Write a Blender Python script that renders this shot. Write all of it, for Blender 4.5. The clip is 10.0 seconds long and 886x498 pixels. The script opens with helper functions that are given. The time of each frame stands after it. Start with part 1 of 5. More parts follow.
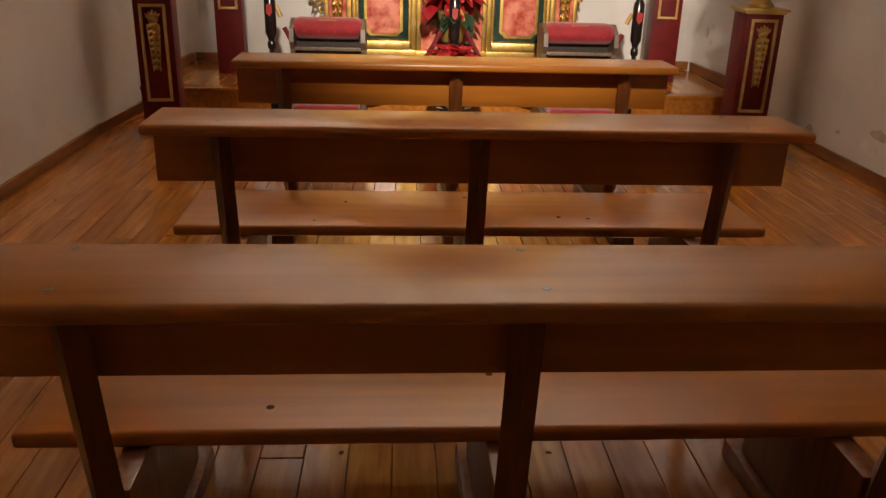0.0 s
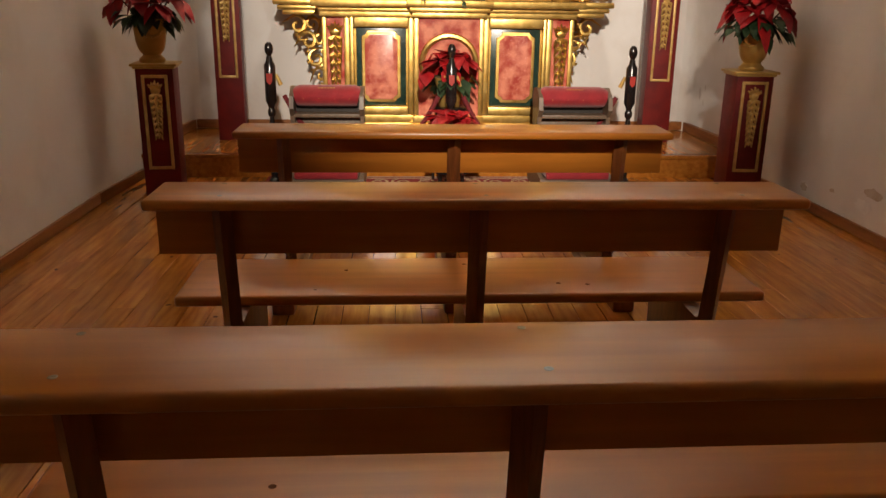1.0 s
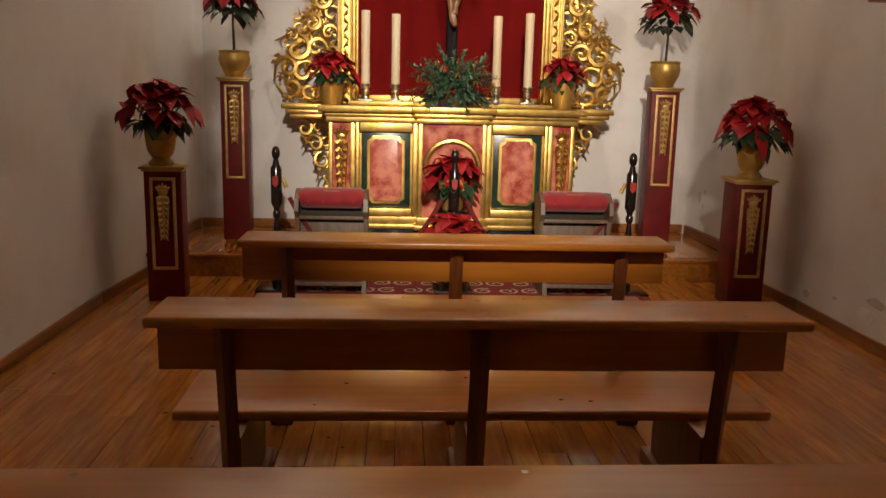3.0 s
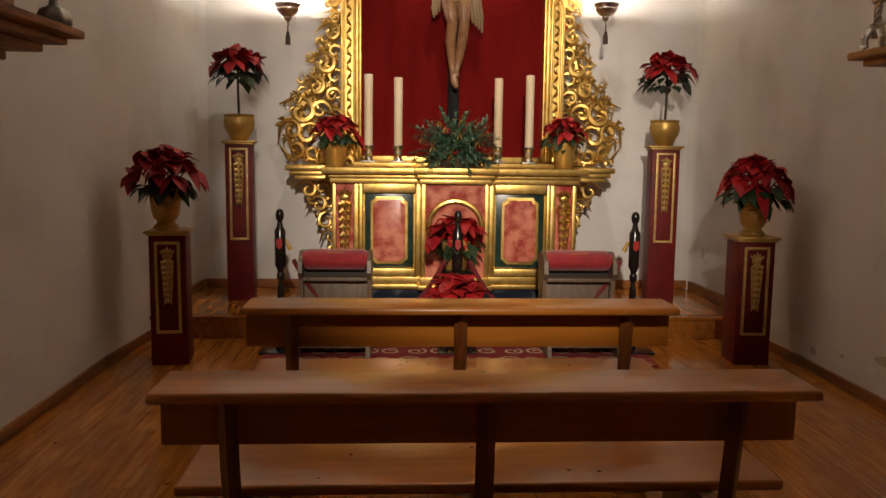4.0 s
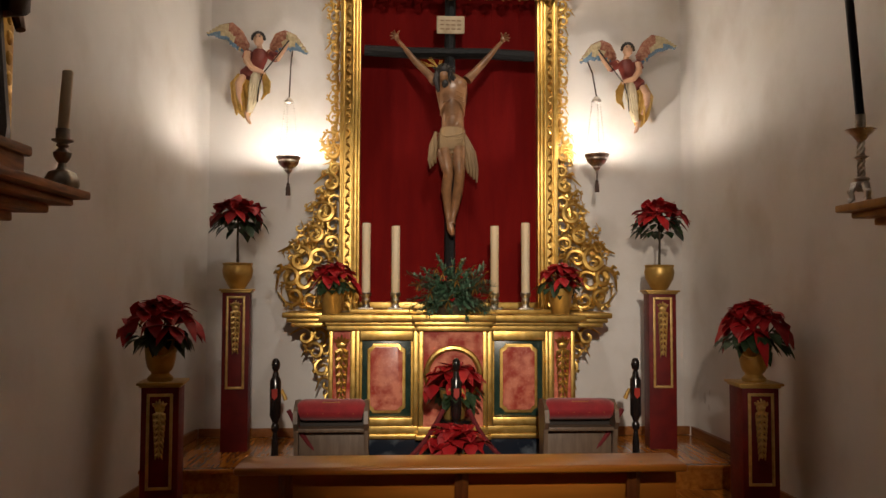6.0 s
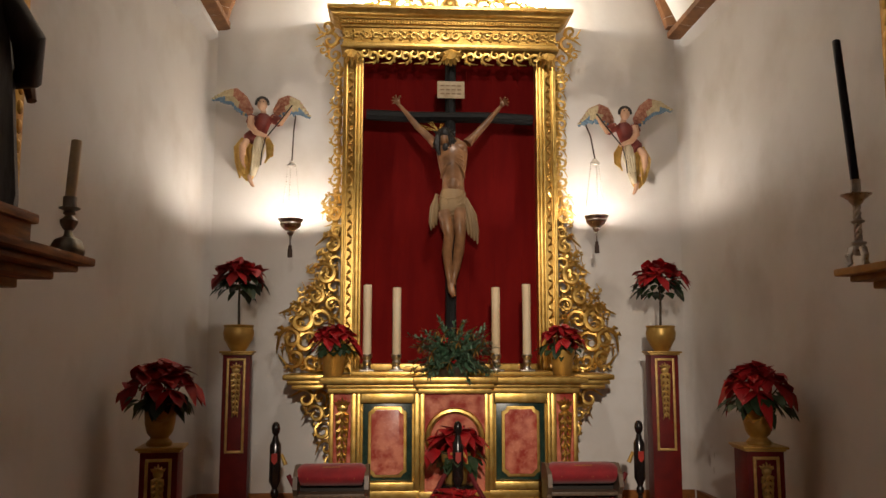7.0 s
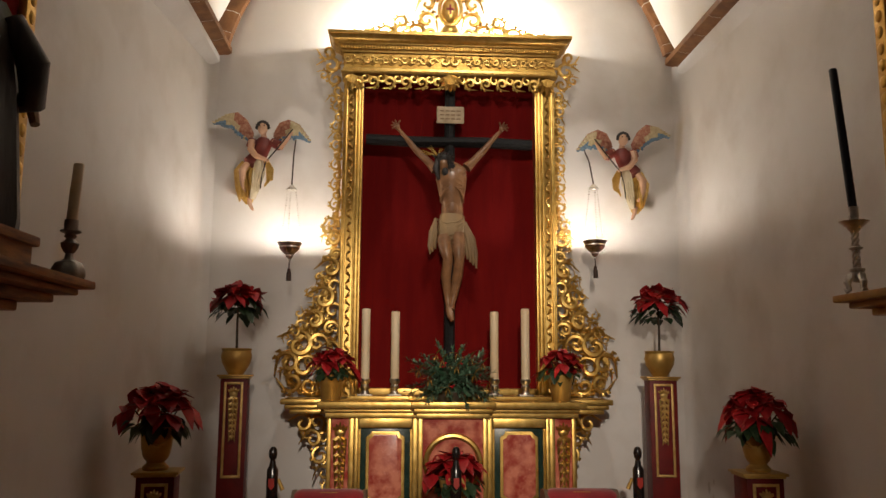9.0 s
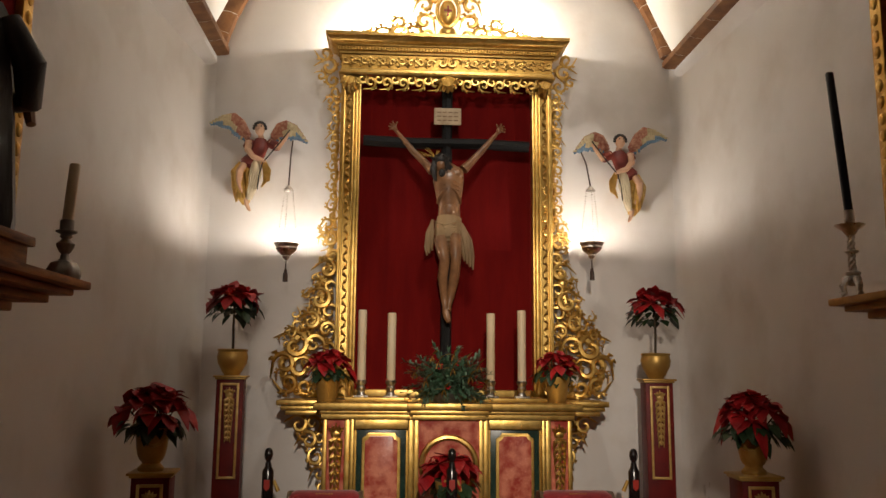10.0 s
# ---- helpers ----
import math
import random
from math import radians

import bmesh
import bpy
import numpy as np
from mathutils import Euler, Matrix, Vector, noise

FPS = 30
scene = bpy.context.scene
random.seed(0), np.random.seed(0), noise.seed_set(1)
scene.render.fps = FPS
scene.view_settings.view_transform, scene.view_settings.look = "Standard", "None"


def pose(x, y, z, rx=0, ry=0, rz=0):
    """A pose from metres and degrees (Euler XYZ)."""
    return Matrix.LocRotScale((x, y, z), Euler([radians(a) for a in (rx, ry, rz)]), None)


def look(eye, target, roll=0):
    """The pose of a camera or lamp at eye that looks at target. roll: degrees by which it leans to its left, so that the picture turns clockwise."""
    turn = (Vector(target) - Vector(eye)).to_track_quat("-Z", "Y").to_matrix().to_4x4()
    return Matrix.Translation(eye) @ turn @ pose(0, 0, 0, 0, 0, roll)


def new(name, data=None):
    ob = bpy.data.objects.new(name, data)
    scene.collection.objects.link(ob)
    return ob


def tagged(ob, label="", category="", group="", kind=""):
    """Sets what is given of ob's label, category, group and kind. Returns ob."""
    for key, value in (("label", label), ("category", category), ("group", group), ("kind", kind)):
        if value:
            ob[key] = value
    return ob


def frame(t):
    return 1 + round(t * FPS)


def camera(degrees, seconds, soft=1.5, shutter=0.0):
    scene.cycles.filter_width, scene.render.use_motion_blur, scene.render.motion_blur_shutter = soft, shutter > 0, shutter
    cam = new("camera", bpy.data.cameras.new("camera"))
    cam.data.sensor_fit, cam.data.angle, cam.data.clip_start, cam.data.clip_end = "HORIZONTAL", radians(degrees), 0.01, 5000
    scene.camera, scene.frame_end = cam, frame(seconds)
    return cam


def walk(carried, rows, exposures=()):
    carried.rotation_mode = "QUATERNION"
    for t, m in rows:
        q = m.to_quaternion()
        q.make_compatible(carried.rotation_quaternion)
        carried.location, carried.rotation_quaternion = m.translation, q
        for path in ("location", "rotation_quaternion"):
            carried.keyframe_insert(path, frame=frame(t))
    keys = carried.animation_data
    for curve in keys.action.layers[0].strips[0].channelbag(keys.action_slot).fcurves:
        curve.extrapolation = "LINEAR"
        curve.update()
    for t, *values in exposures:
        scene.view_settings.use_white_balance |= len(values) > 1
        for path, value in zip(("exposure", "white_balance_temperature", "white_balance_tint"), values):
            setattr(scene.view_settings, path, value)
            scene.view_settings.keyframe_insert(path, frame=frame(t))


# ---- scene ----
S = 1.12  # one true scale for the whole place
cam = camera(57.4, 10.0)
PATH = [
    (0, (0.63, 0.108, 1.178), (0.743, 1.97, 0.455), 1.6),
    (0.5, (0.629, 0.105, 1.196), (0.742, 1.989, 0.535), 0.9),
    (1, (0.626, 0.107, 1.215), (0.741, 2.014, 0.625), 0.8),
    (1.5, (0.624, 0.114, 1.231), (0.74, 2.037, 0.694), 1.0),
    (2, (0.626, 0.118, 1.25), (0.74, 2.057, 0.772), 1.3),
    (2.5, (0.625, 0.123, 1.265), (0.738, 2.073, 0.838), 1.5),
    (4, (0.622, 0.136, 1.336), (0.722, 2.119, 1.092), 0.7),
    (4.5, (0.617, 0.138, 1.358), (0.72, 2.127, 1.184), 0.4),
    (5, (0.613, 0.144, 1.375), (0.719, 2.14, 1.284), 0.3),
    (5.5, (0.613, 0.147, 1.381), (0.719, 2.144, 1.38), 0.4),
    (6, (0.611, 0.148, 1.394), (0.719, 2.142, 1.491), 0.2),
    (7.5, (0.601, 0.115, 1.425), (0.707, 2.094, 1.7), 0.0),
    (8, (0.598, 0.115, 1.424), (0.703, 2.091, 1.713), 0.2),
    (8.5, (0.601, 0.118, 1.425), (0.708, 2.094, 1.718), 0.1),
    (9, (0.596, 0.116, 1.424), (0.707, 2.091, 1.721), 0.3),
    (9.5, (0.6, 0.113, 1.425), (0.713, 2.088, 1.724), 0.5),
    (10, (0.599, 0.116, 1.426), (0.717, 2.09, 1.726), 0.5),
]
walk(cam, [(t, look(Vector(eye) * S, Vector(target) * S, roll)) for t, eye, target, roll in PATH],
     [(0, 0.58), (2.5, 0.32), (4.0, -0.18), (4.5, -0.34), (5.5, -0.48), (7.5, -0.72), (10, -0.78)])

# ---- light ----
world = bpy.data.worlds.new("world")
scene.world = world
world.use_nodes = True
world.node_tree.nodes["Background"].inputs[0].default_value = (1.0, 0.85, 0.7, 1)
world.node_tree.nodes["Background"].inputs[1].default_value = 0.006


def lamp(name, kind, at, aim, watts, colour, size, cone=60, blend=0.6):
    data = bpy.data.lights.new(name, kind)
    data.energy, data.color = watts * S * S, colour
    if kind == "AREA":
        data.size = size * S
    else:
        data.shadow_soft_size = size * S
    if kind == "SPOT":
        data.spot_size, data.spot_blend = radians(cone), blend
    ob = new(name, data)
    ob.matrix_world = look(Vector(at) * S, Vector(aim) * S) if aim else Matrix.Translation(Vector(at) * S)
    return ob


lamp("altar_spot", "SPOT", (0.7, -1.6, 3.2), (1.25, 6.2, 1.05), 1850, (1.0, 0.86, 0.71), 0.06, 31, 0.9)
# Added overhead fill without a fixture of its own; it lifts the benches.
lamp("nave_fill", "AREA", (0.6, 3.0, 4.9), (1.2, 3.6, 0.0), 2.0, (1.0, 0.78, 0.54), 0.9)
lamp("vault_spot", "SPOT", (1.3, 4.3, 5.05), (1.0, 6.8, 3.1), 235, (1.0, 0.9, 0.79), 0.22, 80, 0.8)
for lx in (0.45, 1.6):
    lamp("cornice_lamp", "POINT", (lx, 6.84, 4.31), None, 105, (1.0, 0.93, 0.82), 0.04)

# ---- materials ----


def material(name, base, rough=0.6, metal=0.0, second=None, scale=8.0, stretch=(1, 1, 1), bump=0.1, bscale=60.0,
             coat=0.0, spread=0.0, detail=6.0, lo=0.35, hi=0.65, wear=None, sheen=0.0, spec=0.5, rvar=0.1):
    m = bpy.data.materials.new(name)
    m.use_nodes = True
    n, l = m.node_tree.nodes, m.node_tree.links
    b = n["Principled BSDF"]
    b.inputs["Metallic"].default_value = metal
    b.inputs["Coat Weight"].default_value = coat
    b.inputs["Coat Roughness"].default_value = 0.2
    b.inputs["Sheen Weight"].default_value = sheen
    b.inputs["Specular IOR Level"].default_value = spec
    tc = n.new("ShaderNodeTexCoord")
    mp = n.new("ShaderNodeMapping")
    mp.inputs["Scale"].default_value = stretch
    info = n.new("ShaderNodeObjectInfo")
    shift = n.new("ShaderNodeVectorMath")
    shift.operation = "MULTIPLY_ADD"
    shift.inputs[1].default_value = (7.3, 3.1, 5.7)
    l.new(info.outputs["Random"], shift.inputs[0])
    l.new(tc.outputs["Object"], shift.inputs[2])
    l.new(shift.outputs[0], mp.inputs[0])
    big = n.new("ShaderNodeTexNoise")
    big.inputs["Scale"].default_value, big.inputs["Detail"].default_value = scale, detail
    l.new(mp.outputs[0], big.inputs[0])
    ramp = n.new("ShaderNodeValToRGB")
    ramp.color_ramp.elements[0].position, ramp.color_ramp.elements[1].position = lo, hi
    ramp.color_ramp.elements[0].color = (*base, 1)
    ramp.color_ramp.elements[1].color = (*(second or [c * 0.8 for c in base]), 1)
    l.new(big.outputs[0], ramp.inputs[0])
    col = ramp.outputs[0]
    if spread:
        hsv = n.new("ShaderNodeHueSaturation")
        mr = n.new("ShaderNodeMapRange")
        mr.inputs["To Min"].default_value, mr.inputs["To Max"].default_value = 1 - spread, 1 + spread
        l.new(info.outputs["Random"], mr.inputs[0])
        l.new(mr.outputs[0], hsv.inputs["Value"])
        l.new(col, hsv.inputs["Color"])
        col = hsv.outputs[0]
    if wear:
        low = n.new("ShaderNodeTexNoise")
        low.inputs["Scale"].default_value, low.inputs["Detail"].default_value = 1.7, 5
        l.new(tc.outputs["Object"], low.inputs[0])
        wr = n.new("ShaderNodeMapRange")
        wr.inputs["From Min"].default_value, wr.inputs["From Max"].default_value = 0.48, 0.75
        l.new(low.outputs[0], wr.inputs[0])
        mix = n.new("ShaderNodeMix")
        mix.data_type = "RGBA"
        mix.inputs["B"].default_value = (*wear, 1)
        l.new(wr.outputs[0], mix.inputs["Factor"])
        l.new(col, mix.inputs["A"])
        col = mix.outputs["Result"]
    l.new(col, b.inputs["Base Color"])
    fine = n.new("ShaderNodeTexNoise")
    fine.inputs["Scale"].default_value, fine.inputs["Detail"].default_value = bscale, 5
    l.new(mp.outputs[0], fine.inputs[0])
    rr = n.new("ShaderNodeMapRange")
    rr.inputs["To Min"].default_value, rr.inputs["To Max"].default_value = max(rough - rvar, 0.02), min(rough + rvar, 1)
    l.new(fine.outputs[0], rr.inputs[0])
    l.new(rr.outputs[0], b.inputs["Roughness"])
    if bump:
        bp = n.new("ShaderNodeBump")
        bp.inputs["Strength"].default_value, bp.inputs["Distance"].default_value = bump, 0.01
        l.new(fine.outputs[0], bp.inputs["Height"])
        l.new(bp.outputs[0], b.inputs["Normal"])
    return m


PLASTER = material("plaster", (0.74, 0.715, 0.69), 0.85, second=(0.70, 0.67, 0.64), scale=1.6, bump=0.12, bscale=22, wear=(0.60, 0.555, 0.51))
VAULT = material("vault_plaster", (0.80, 0.77, 0.72), 0.85, scale=2, bump=0.1, bscale=20, second=(0.76, 0.72, 0.66))
RIBSTONE = material("rib_stone", (0.15, 0.060, 0.020), 0.55, second=(0.25, 0.11, 0.036), scale=9, bump=0.3, bscale=30)
MORTAR = material("mortar", (0.7, 0.66, 0.6), 0.8)
FLOORWOOD = material("floor_wood", (0.52, 0.20, 0.030), 0.13, second=(0.33, 0.105, 0.014), scale=5, stretch=(7, 0.7, 7), bump=0.02, bscale=12, coat=0.10, rvar=0.05, spread=0.13, wear=(0.32, 0.11, 0.02))
BENCHWOOD = material("bench_wood", (0.50, 0.175, 0.021), 0.29, second=(0.40, 0.132, 0.0155), scale=4, stretch=(0.35, 6, 6), bump=0.0, bscale=5, coat=0.08, spread=0.08, rvar=0.015, wear=(0.34, 0.105, 0.012))
POSTWOOD = material("post_wood", (0.24, 0.075, 0.020), 0.36, second=(0.15, 0.044, 0.012), scale=6, stretch=(8, 8, 0.6), bump=0.06, bscale=30, coat=0.15, spread=0.08)
SKIRTWOOD = material("skirting_wood", (0.30, 0.115, 0.03), 0.4, second=(0.20, 0.07, 0.018), scale=4, stretch=(5, 0.6, 8), bump=0.08, bscale=30, spread=0.1)
KNOT = material("knot_wood", (0.11, 0.036, 0.010), 0.8, scale=30, spec=0.0)
STEEL = material("screw_steel", (0.30, 0.27, 0.20), 0.4, 1.0, scale=40)
GOLD = material("gilding", (0.74, 0.51, 0.165), 0.36, 0.92, second=(0.56, 0.345, 0.085), scale=16, bump=0.08, bscale=55, wear=(0.50, 0.29, 0.07))
GOLDDARK = material("aged_gilding", (0.58, 0.36, 0.09), 0.45, 0.9, second=(0.38, 0.21, 0.045), scale=10, bump=0.2, bscale=40)
GOLDPAINT = material("gold_paint", (0.60, 0.39, 0.11), 0.40, 0.55, second=(0.46, 0.27, 0.065), scale=7, bump=0.15, bscale=26, wear=(0.28, 0.15, 0.035))
GILTPAINT = material("gilt_paint", (0.66, 0.45, 0.16), 0.42, 0.35, second=(0.52, 0.32, 0.09), scale=20, bump=0.15, bscale=40)
LACQUER = material("red_lacquer", (0.17, 0.011, 0.009), 0.5, spec=0.25, second=(0.11, 0.008, 0.008), scale=6, bump=0.04, bscale=40)
PINK = material("pink_marble", (0.68, 0.24, 0.15), 0.25, second=(0.36, 0.045, 0.03), scale=11, detail=10, bump=0.02, lo=0.38, hi=0.62, wear=(0.52, 0.12, 0.08))
GREEN = material("green_marble", (0.008, 0.024, 0.018), 0.25, second=(0.025, 0.055, 0.04), scale=9, detail=9, bump=0.02)
BLUEMARBLE = material("dark_marble", (0.012, 0.018, 0.03), 0.18, second=(0.16, 0.19, 0.22), scale=6, detail=9, bump=0.02, lo=0.5, hi=0.72)
CLOTH = material("red_cloth", (0.15, 0.006, 0.005), 0.95, second=(0.115, 0.004, 0.004), scale=3, stretch=(3, 3, 0.6), bump=0.3, bscale=120, spec=0.08)
VELVET = material("red_velvet", (0.30, 0.010, 0.016), 0.8, second=(0.22, 0.006, 0.012), scale=12, bump=0.2, bscale=90, sheen=0.3)
RUGRED = material("rug_red", (0.24, 0.012, 0.014), 0.95, second=(0.17, 0.008, 0.010), scale=30, bump=0.5, bscale=160)
RUGCREAM = material("rug_cream", (0.55, 0.42, 0.28), 0.95, second=(0.45, 0.33, 0.21), scale=30, bump=0.5, bscale=160)
ROPE = material("rope_red", (0.17, 0.012, 0.016), 0.8, scale=30, bump=0.4, bscale=60)
BLACKWOOD = material("black_lacquered_wood", (0.010, 0.008, 0.008), 0.2, second=(0.016, 0.011, 0.010), scale=8, bump=0.05, coat=0.3)
EMBLEM = material("red_emblem", (0.4, 0.03, 0.02), 0.4)
GREYWOOD = material("grey_brown_wood", (0.17, 0.115, 0.075), 0.45, second=(0.11, 0.07, 0.045), scale=6, stretch=(6, 6, 0.8), bump=0.1, bscale=40)
DARKGAP = material("dark_board", (0.02, 0.012, 0.008), 0.6)
WAX = material("candle_wax", (0.70, 0.60, 0.43), 0.45, second=(0.66, 0.50, 0.31), scale=5, stretch=(1, 1, 0.4), bump=0.05)
NAVYWAX = material("dark_blue_wax", (0.008, 0.009, 0.02), 0.35, scale=5, bump=0.03)
SILVER = material("silver", (0.70, 0.66, 0.60), 0.30, 1.0, second=(0.40, 0.36, 0.32), scale=18, bump=0.15, bscale=60)
PEWTER = material("pewter", (0.24, 0.225, 0.20), 0.38, 0.9, second=(0.38, 0.35, 0.31), scale=16, bump=0.25, bscale=50)
BRACT = material("red_bract", (0.42, 0.009, 0.012), 0.5, second=(0.26, 0.004, 0.008), scale=12, bump=0.1, bscale=50)
LEAF = material("dark_leaf", (0.016, 0.036, 0.014), 0.45, second=(0.03, 0.06, 0.022), scale=14, bump=0.1, bscale=50)
FIR = material("fir_needles", (0.045, 0.12, 0.06), 0.4, second=(0.13, 0.22, 0.14), scale=16, bump=0.1)
STEM = material("stem", (0.07, 0.05, 0.03), 0.7, scale=20)
SOIL = material("soil", (0.02, 0.014, 0.009), 0.95, scale=40, bump=0.6)
CROSSWOOD = material("dark_cross_wood", (0.008, 0.009, 0.010), 0.6, spec=0.25, second=(0.016, 0.016, 0.016), scale=9, stretch=(2, 8, 8), bump=0.5, bscale=30)
PLATE = material("old_ivory_paint", (0.50, 0.39, 0.25), 0.6, second=(0.36, 0.26, 0.15), scale=12, bump=0.2)
INK = material("dark_ink", (0.06, 0.03, 0.02), 0.7)
FADEDINK = material("faded_brown_ink", (0.24, 0.15, 0.08), 0.7)
SKINPAINT = material("painted_wood_flesh", (0.30, 0.150, 0.068), 0.32, second=(0.17, 0.080, 0.035), scale=9, bump=0.15, bscale=30)
SKINPALE = material("pale_painted_flesh", (0.58, 0.36, 0.23), 0.45, second=(0.50, 0.29, 0.18), scale=9, bump=0.1)
LINEN = material("aged_linen_paint", (0.29, 0.19, 0.09), 0.6, second=(0.18, 0.11, 0.05), scale=7, stretch=(1, 1, 0.4), bump=0.3, bscale=24)
HAIR = material("dark_hair_paint", (0.016, 0.012, 0.010), 0.5, bump=0.5, bscale=40)
TUNIC = material("maroon_tunic_paint", (0.22, 0.035, 0.022), 0.5, second=(0.13, 0.02, 0.016), scale=9)
CREAM = material("cream_robe_paint", (0.60, 0.52, 0.36), 0.5, second=(0.48, 0.40, 0.26), scale=8)
WINGRED = material("wing_red_brown", (0.30, 0.085, 0.05), 0.5, second=(0.50, 0.26, 0.16), scale=34, bump=0.5, bscale=40)
WINGCREAM = material("wing_cream", (0.60, 0.50, 0.30), 0.5, second=(0.45, 0.36, 0.2), scale=30, bump=0.5, bscale=40)
WINGBLUE = material("wing_blue", (0.10, 0.18, 0.28), 0.5, second=(0.16, 0.26, 0.36), scale=30, bump=0.5, bscale=40)
ROBE = material("black_robe_paint", (0.018, 0.013, 0.011), 0.5, second=(0.035, 0.024, 0.018), scale=6, stretch=(2, 2, 0.4), bump=0.3, bscale=20)
SHELFWOOD = material("carved_shelf_wood", (0.40, 0.14, 0.028), 0.55, second=(0.12, 0.042, 0.010), scale=6, stretch=(5, 0.8, 5), bump=0.1)
OCHREWOOD = material("ochre_painted_wood", (0.46, 0.24, 0.045), 0.5, second=(0.30, 0.14, 0.025), scale=8, bump=0.1)
BULB = bpy.data.materials.new("glowing_bulb")
BULB.use_nodes = True
BULB.node_tree.nodes["Principled BSDF"].inputs["Emission Color"].default_value = (1, 0.88, 0.75, 1)
BULB.node_tree.nodes["Principled BSDF"].inputs["Emission Strength"].default_value = 3200

# ---- mesh helpers ----


def mesh_of(name, bm, mats, smooth=True):
    bmesh.ops.transform(bm, matrix=Matrix.Scale(S, 4), verts=bm.verts)
    bmesh.ops.recalc_face_normals(bm, faces=bm.faces)
    me = bpy.data.meshes.new(name)
    bm.to_mesh(me)
    bm.free()
    for m in mats if isinstance(mats, (list, tuple)) else [mats]:
        me.materials.append(m)
    if smooth:
        me.polygons.foreach_set("use_smooth", [True] * len(me.polygons))
        me.set_sharp_from_angle(angle=radians(38))
    return me


def thing(name, label, category, at=(0, 0, 0), turn=0, group="", kind=""):
    ob = new(name)
    ob.empty_display_size = 0.05
    ob.matrix_basis = pose(at[0] * S, at[1] * S, at[2] * S, 0, 0, turn)
    return tagged(ob, label, category, group, kind)


def part(name, bm, mats, parent, label="", at=(0, 0, 0)):
    ob = new(name, mesh_of(name, bm, mats))
    ob.parent = parent
    ob.location = Vector(at) * S
    return tagged(ob, label)


def solo(name, bm, mats, label, category, at=(0, 0, 0), turn=0, group="", kind=""):
    ob = new(name, mesh_of(name, bm, mats))
    ob.matrix_basis = pose(at[0] * S, at[1] * S, at[2] * S, 0, 0, turn)
    return tagged(ob, label, category, group, kind)


def share(name, me, parent, at, turn=0):
    ob = new(name, me)
    ob.parent = parent
    ob.matrix_basis = pose(at[0] * S, at[1] * S, at[2] * S, 0, 0, turn)
    return ob


def box(bm, x0, x1, y0, y1, z0, z1, bev=0.0, idx=0, seg=2):
    r = bmesh.ops.create_cube(bm, size=1.0)
    vs = r["verts"]
    for v in vs:
        v.co = Vector((x0 + (v.co.x + 0.5) * (x1 - x0), y0 + (v.co.y + 0.5) * (y1 - y0), z0 + (v.co.z + 0.5) * (z1 - z0)))
    fs = {f for v in vs for f in v.link_faces}
    for f in fs:
        f.material_index = idx
    if bev:
        bmesh.ops.bevel(bm, geom=list({e for v in vs for e in v.link_edges}), offset=bev, segments=seg, profile=0.6, affect="EDGES")
    return bm


def B(*a, **k):
    return box(bmesh.new(), *a, **k)


def lathe(bm, prof, at=(0, 0, 0), seg=20, idx=0, ripple=0.0, lobes=8):
    rings = []
    for r, z in prof:
        ring = []
        for i in range(seg):
            a = 2 * math.pi * i / seg
            q = r * (1 + ripple * math.cos(lobes * a))
            ring.append(bm.verts.new((at[0] + q * math.cos(a), at[1] + q * math.sin(a), at[2] + z)))
        rings.append(ring)
    for p, q in zip(rings, rings[1:]):
        for i in range(seg):
            j = (i + 1) % seg
            bm.faces.new((p[i], p[j], q[j], q[i])).material_index = idx
    for ring in (rings[0], rings[-1]):
        bm.faces.new(ring).material_index = idx
    return bm


def L(*a, **k):
    return lathe(bmesh.new(), *a, **k)


def tube(bm, pts, radii, seg=6, idx=0, flat=1.0, axis=None):
    """A tapered tube along pts; flat squeezes it along axis."""
    pts = [Vector(p) for p in pts]
    n = len(pts)
    if not isinstance(radii, (list, tuple)):
        radii = [radii] * n
    up = Vector(axis) if axis else Vector((0.13, 0.97, 0.21))
    rings = []
    for i, p in enumerate(pts):
        d = (pts[min(i + 1, n - 1)] - pts[max(i - 1, 0)]).normalized()
        a = d.cross(up)
        if a.length < 1e-4:
            a = d.cross(Vector((1, 0, 0)))
        a.normalize()
        b = a.cross(d).normalized()
        rings.append([bm.verts.new(p + radii[i] * (a * math.cos(t) + b * flat * math.sin(t))) for t in [2 * math.pi * k / seg for k in range(seg)]])
    for p, q in zip(rings, rings[1:]):
        for i in range(seg):
            j = (i + 1) % seg
            bm.faces.new((p[i], p[j], q[j], q[i])).material_index = idx
    for ring in (rings[0], rings[-1]):
        bm.faces.new(ring).material_index = idx
    return bm


def ball(bm, at, r, idx=0, seg=12, squash=(1, 1, 1)):
    res = bmesh.ops.create_uvsphere(bm, u_segments=seg, v_segments=max(6, seg * 2 // 3), radius=r)
    for v in res["verts"]:
        v.co = Vector((v.co.x * squash[0], v.co.y * squash[1], v.co.z * squash[2])) + Vector(at)
    for f in {f for v in res["verts"] for f in v.link_faces}:
        f.material_index = idx
    return bm


def prism(bm, outline, y0, y1, idx=0, bev=0.0):
    """An outline in x and z, drawn out from y0 to y1."""
    a = [bm.verts.new((x, y0, z)) for x, z in outline]
    b = [bm.verts.new((x, y1, z)) for x, z in outline]
    fs = [bm.faces.new(a), bm.faces.new(b[::-1])]
    n = len(a)
    fs += [bm.faces.new((a[i], b[i], b[(i + 1) % n], a[(i + 1) % n])) for i in range(n)]
    for f in fs:
        f.material_index = idx
    if bev:
        bmesh.ops.bevel(bm, geom=list(fs[0].edges), offset=bev, segments=2, profile=0.6, affect="EDGES")
    return bm


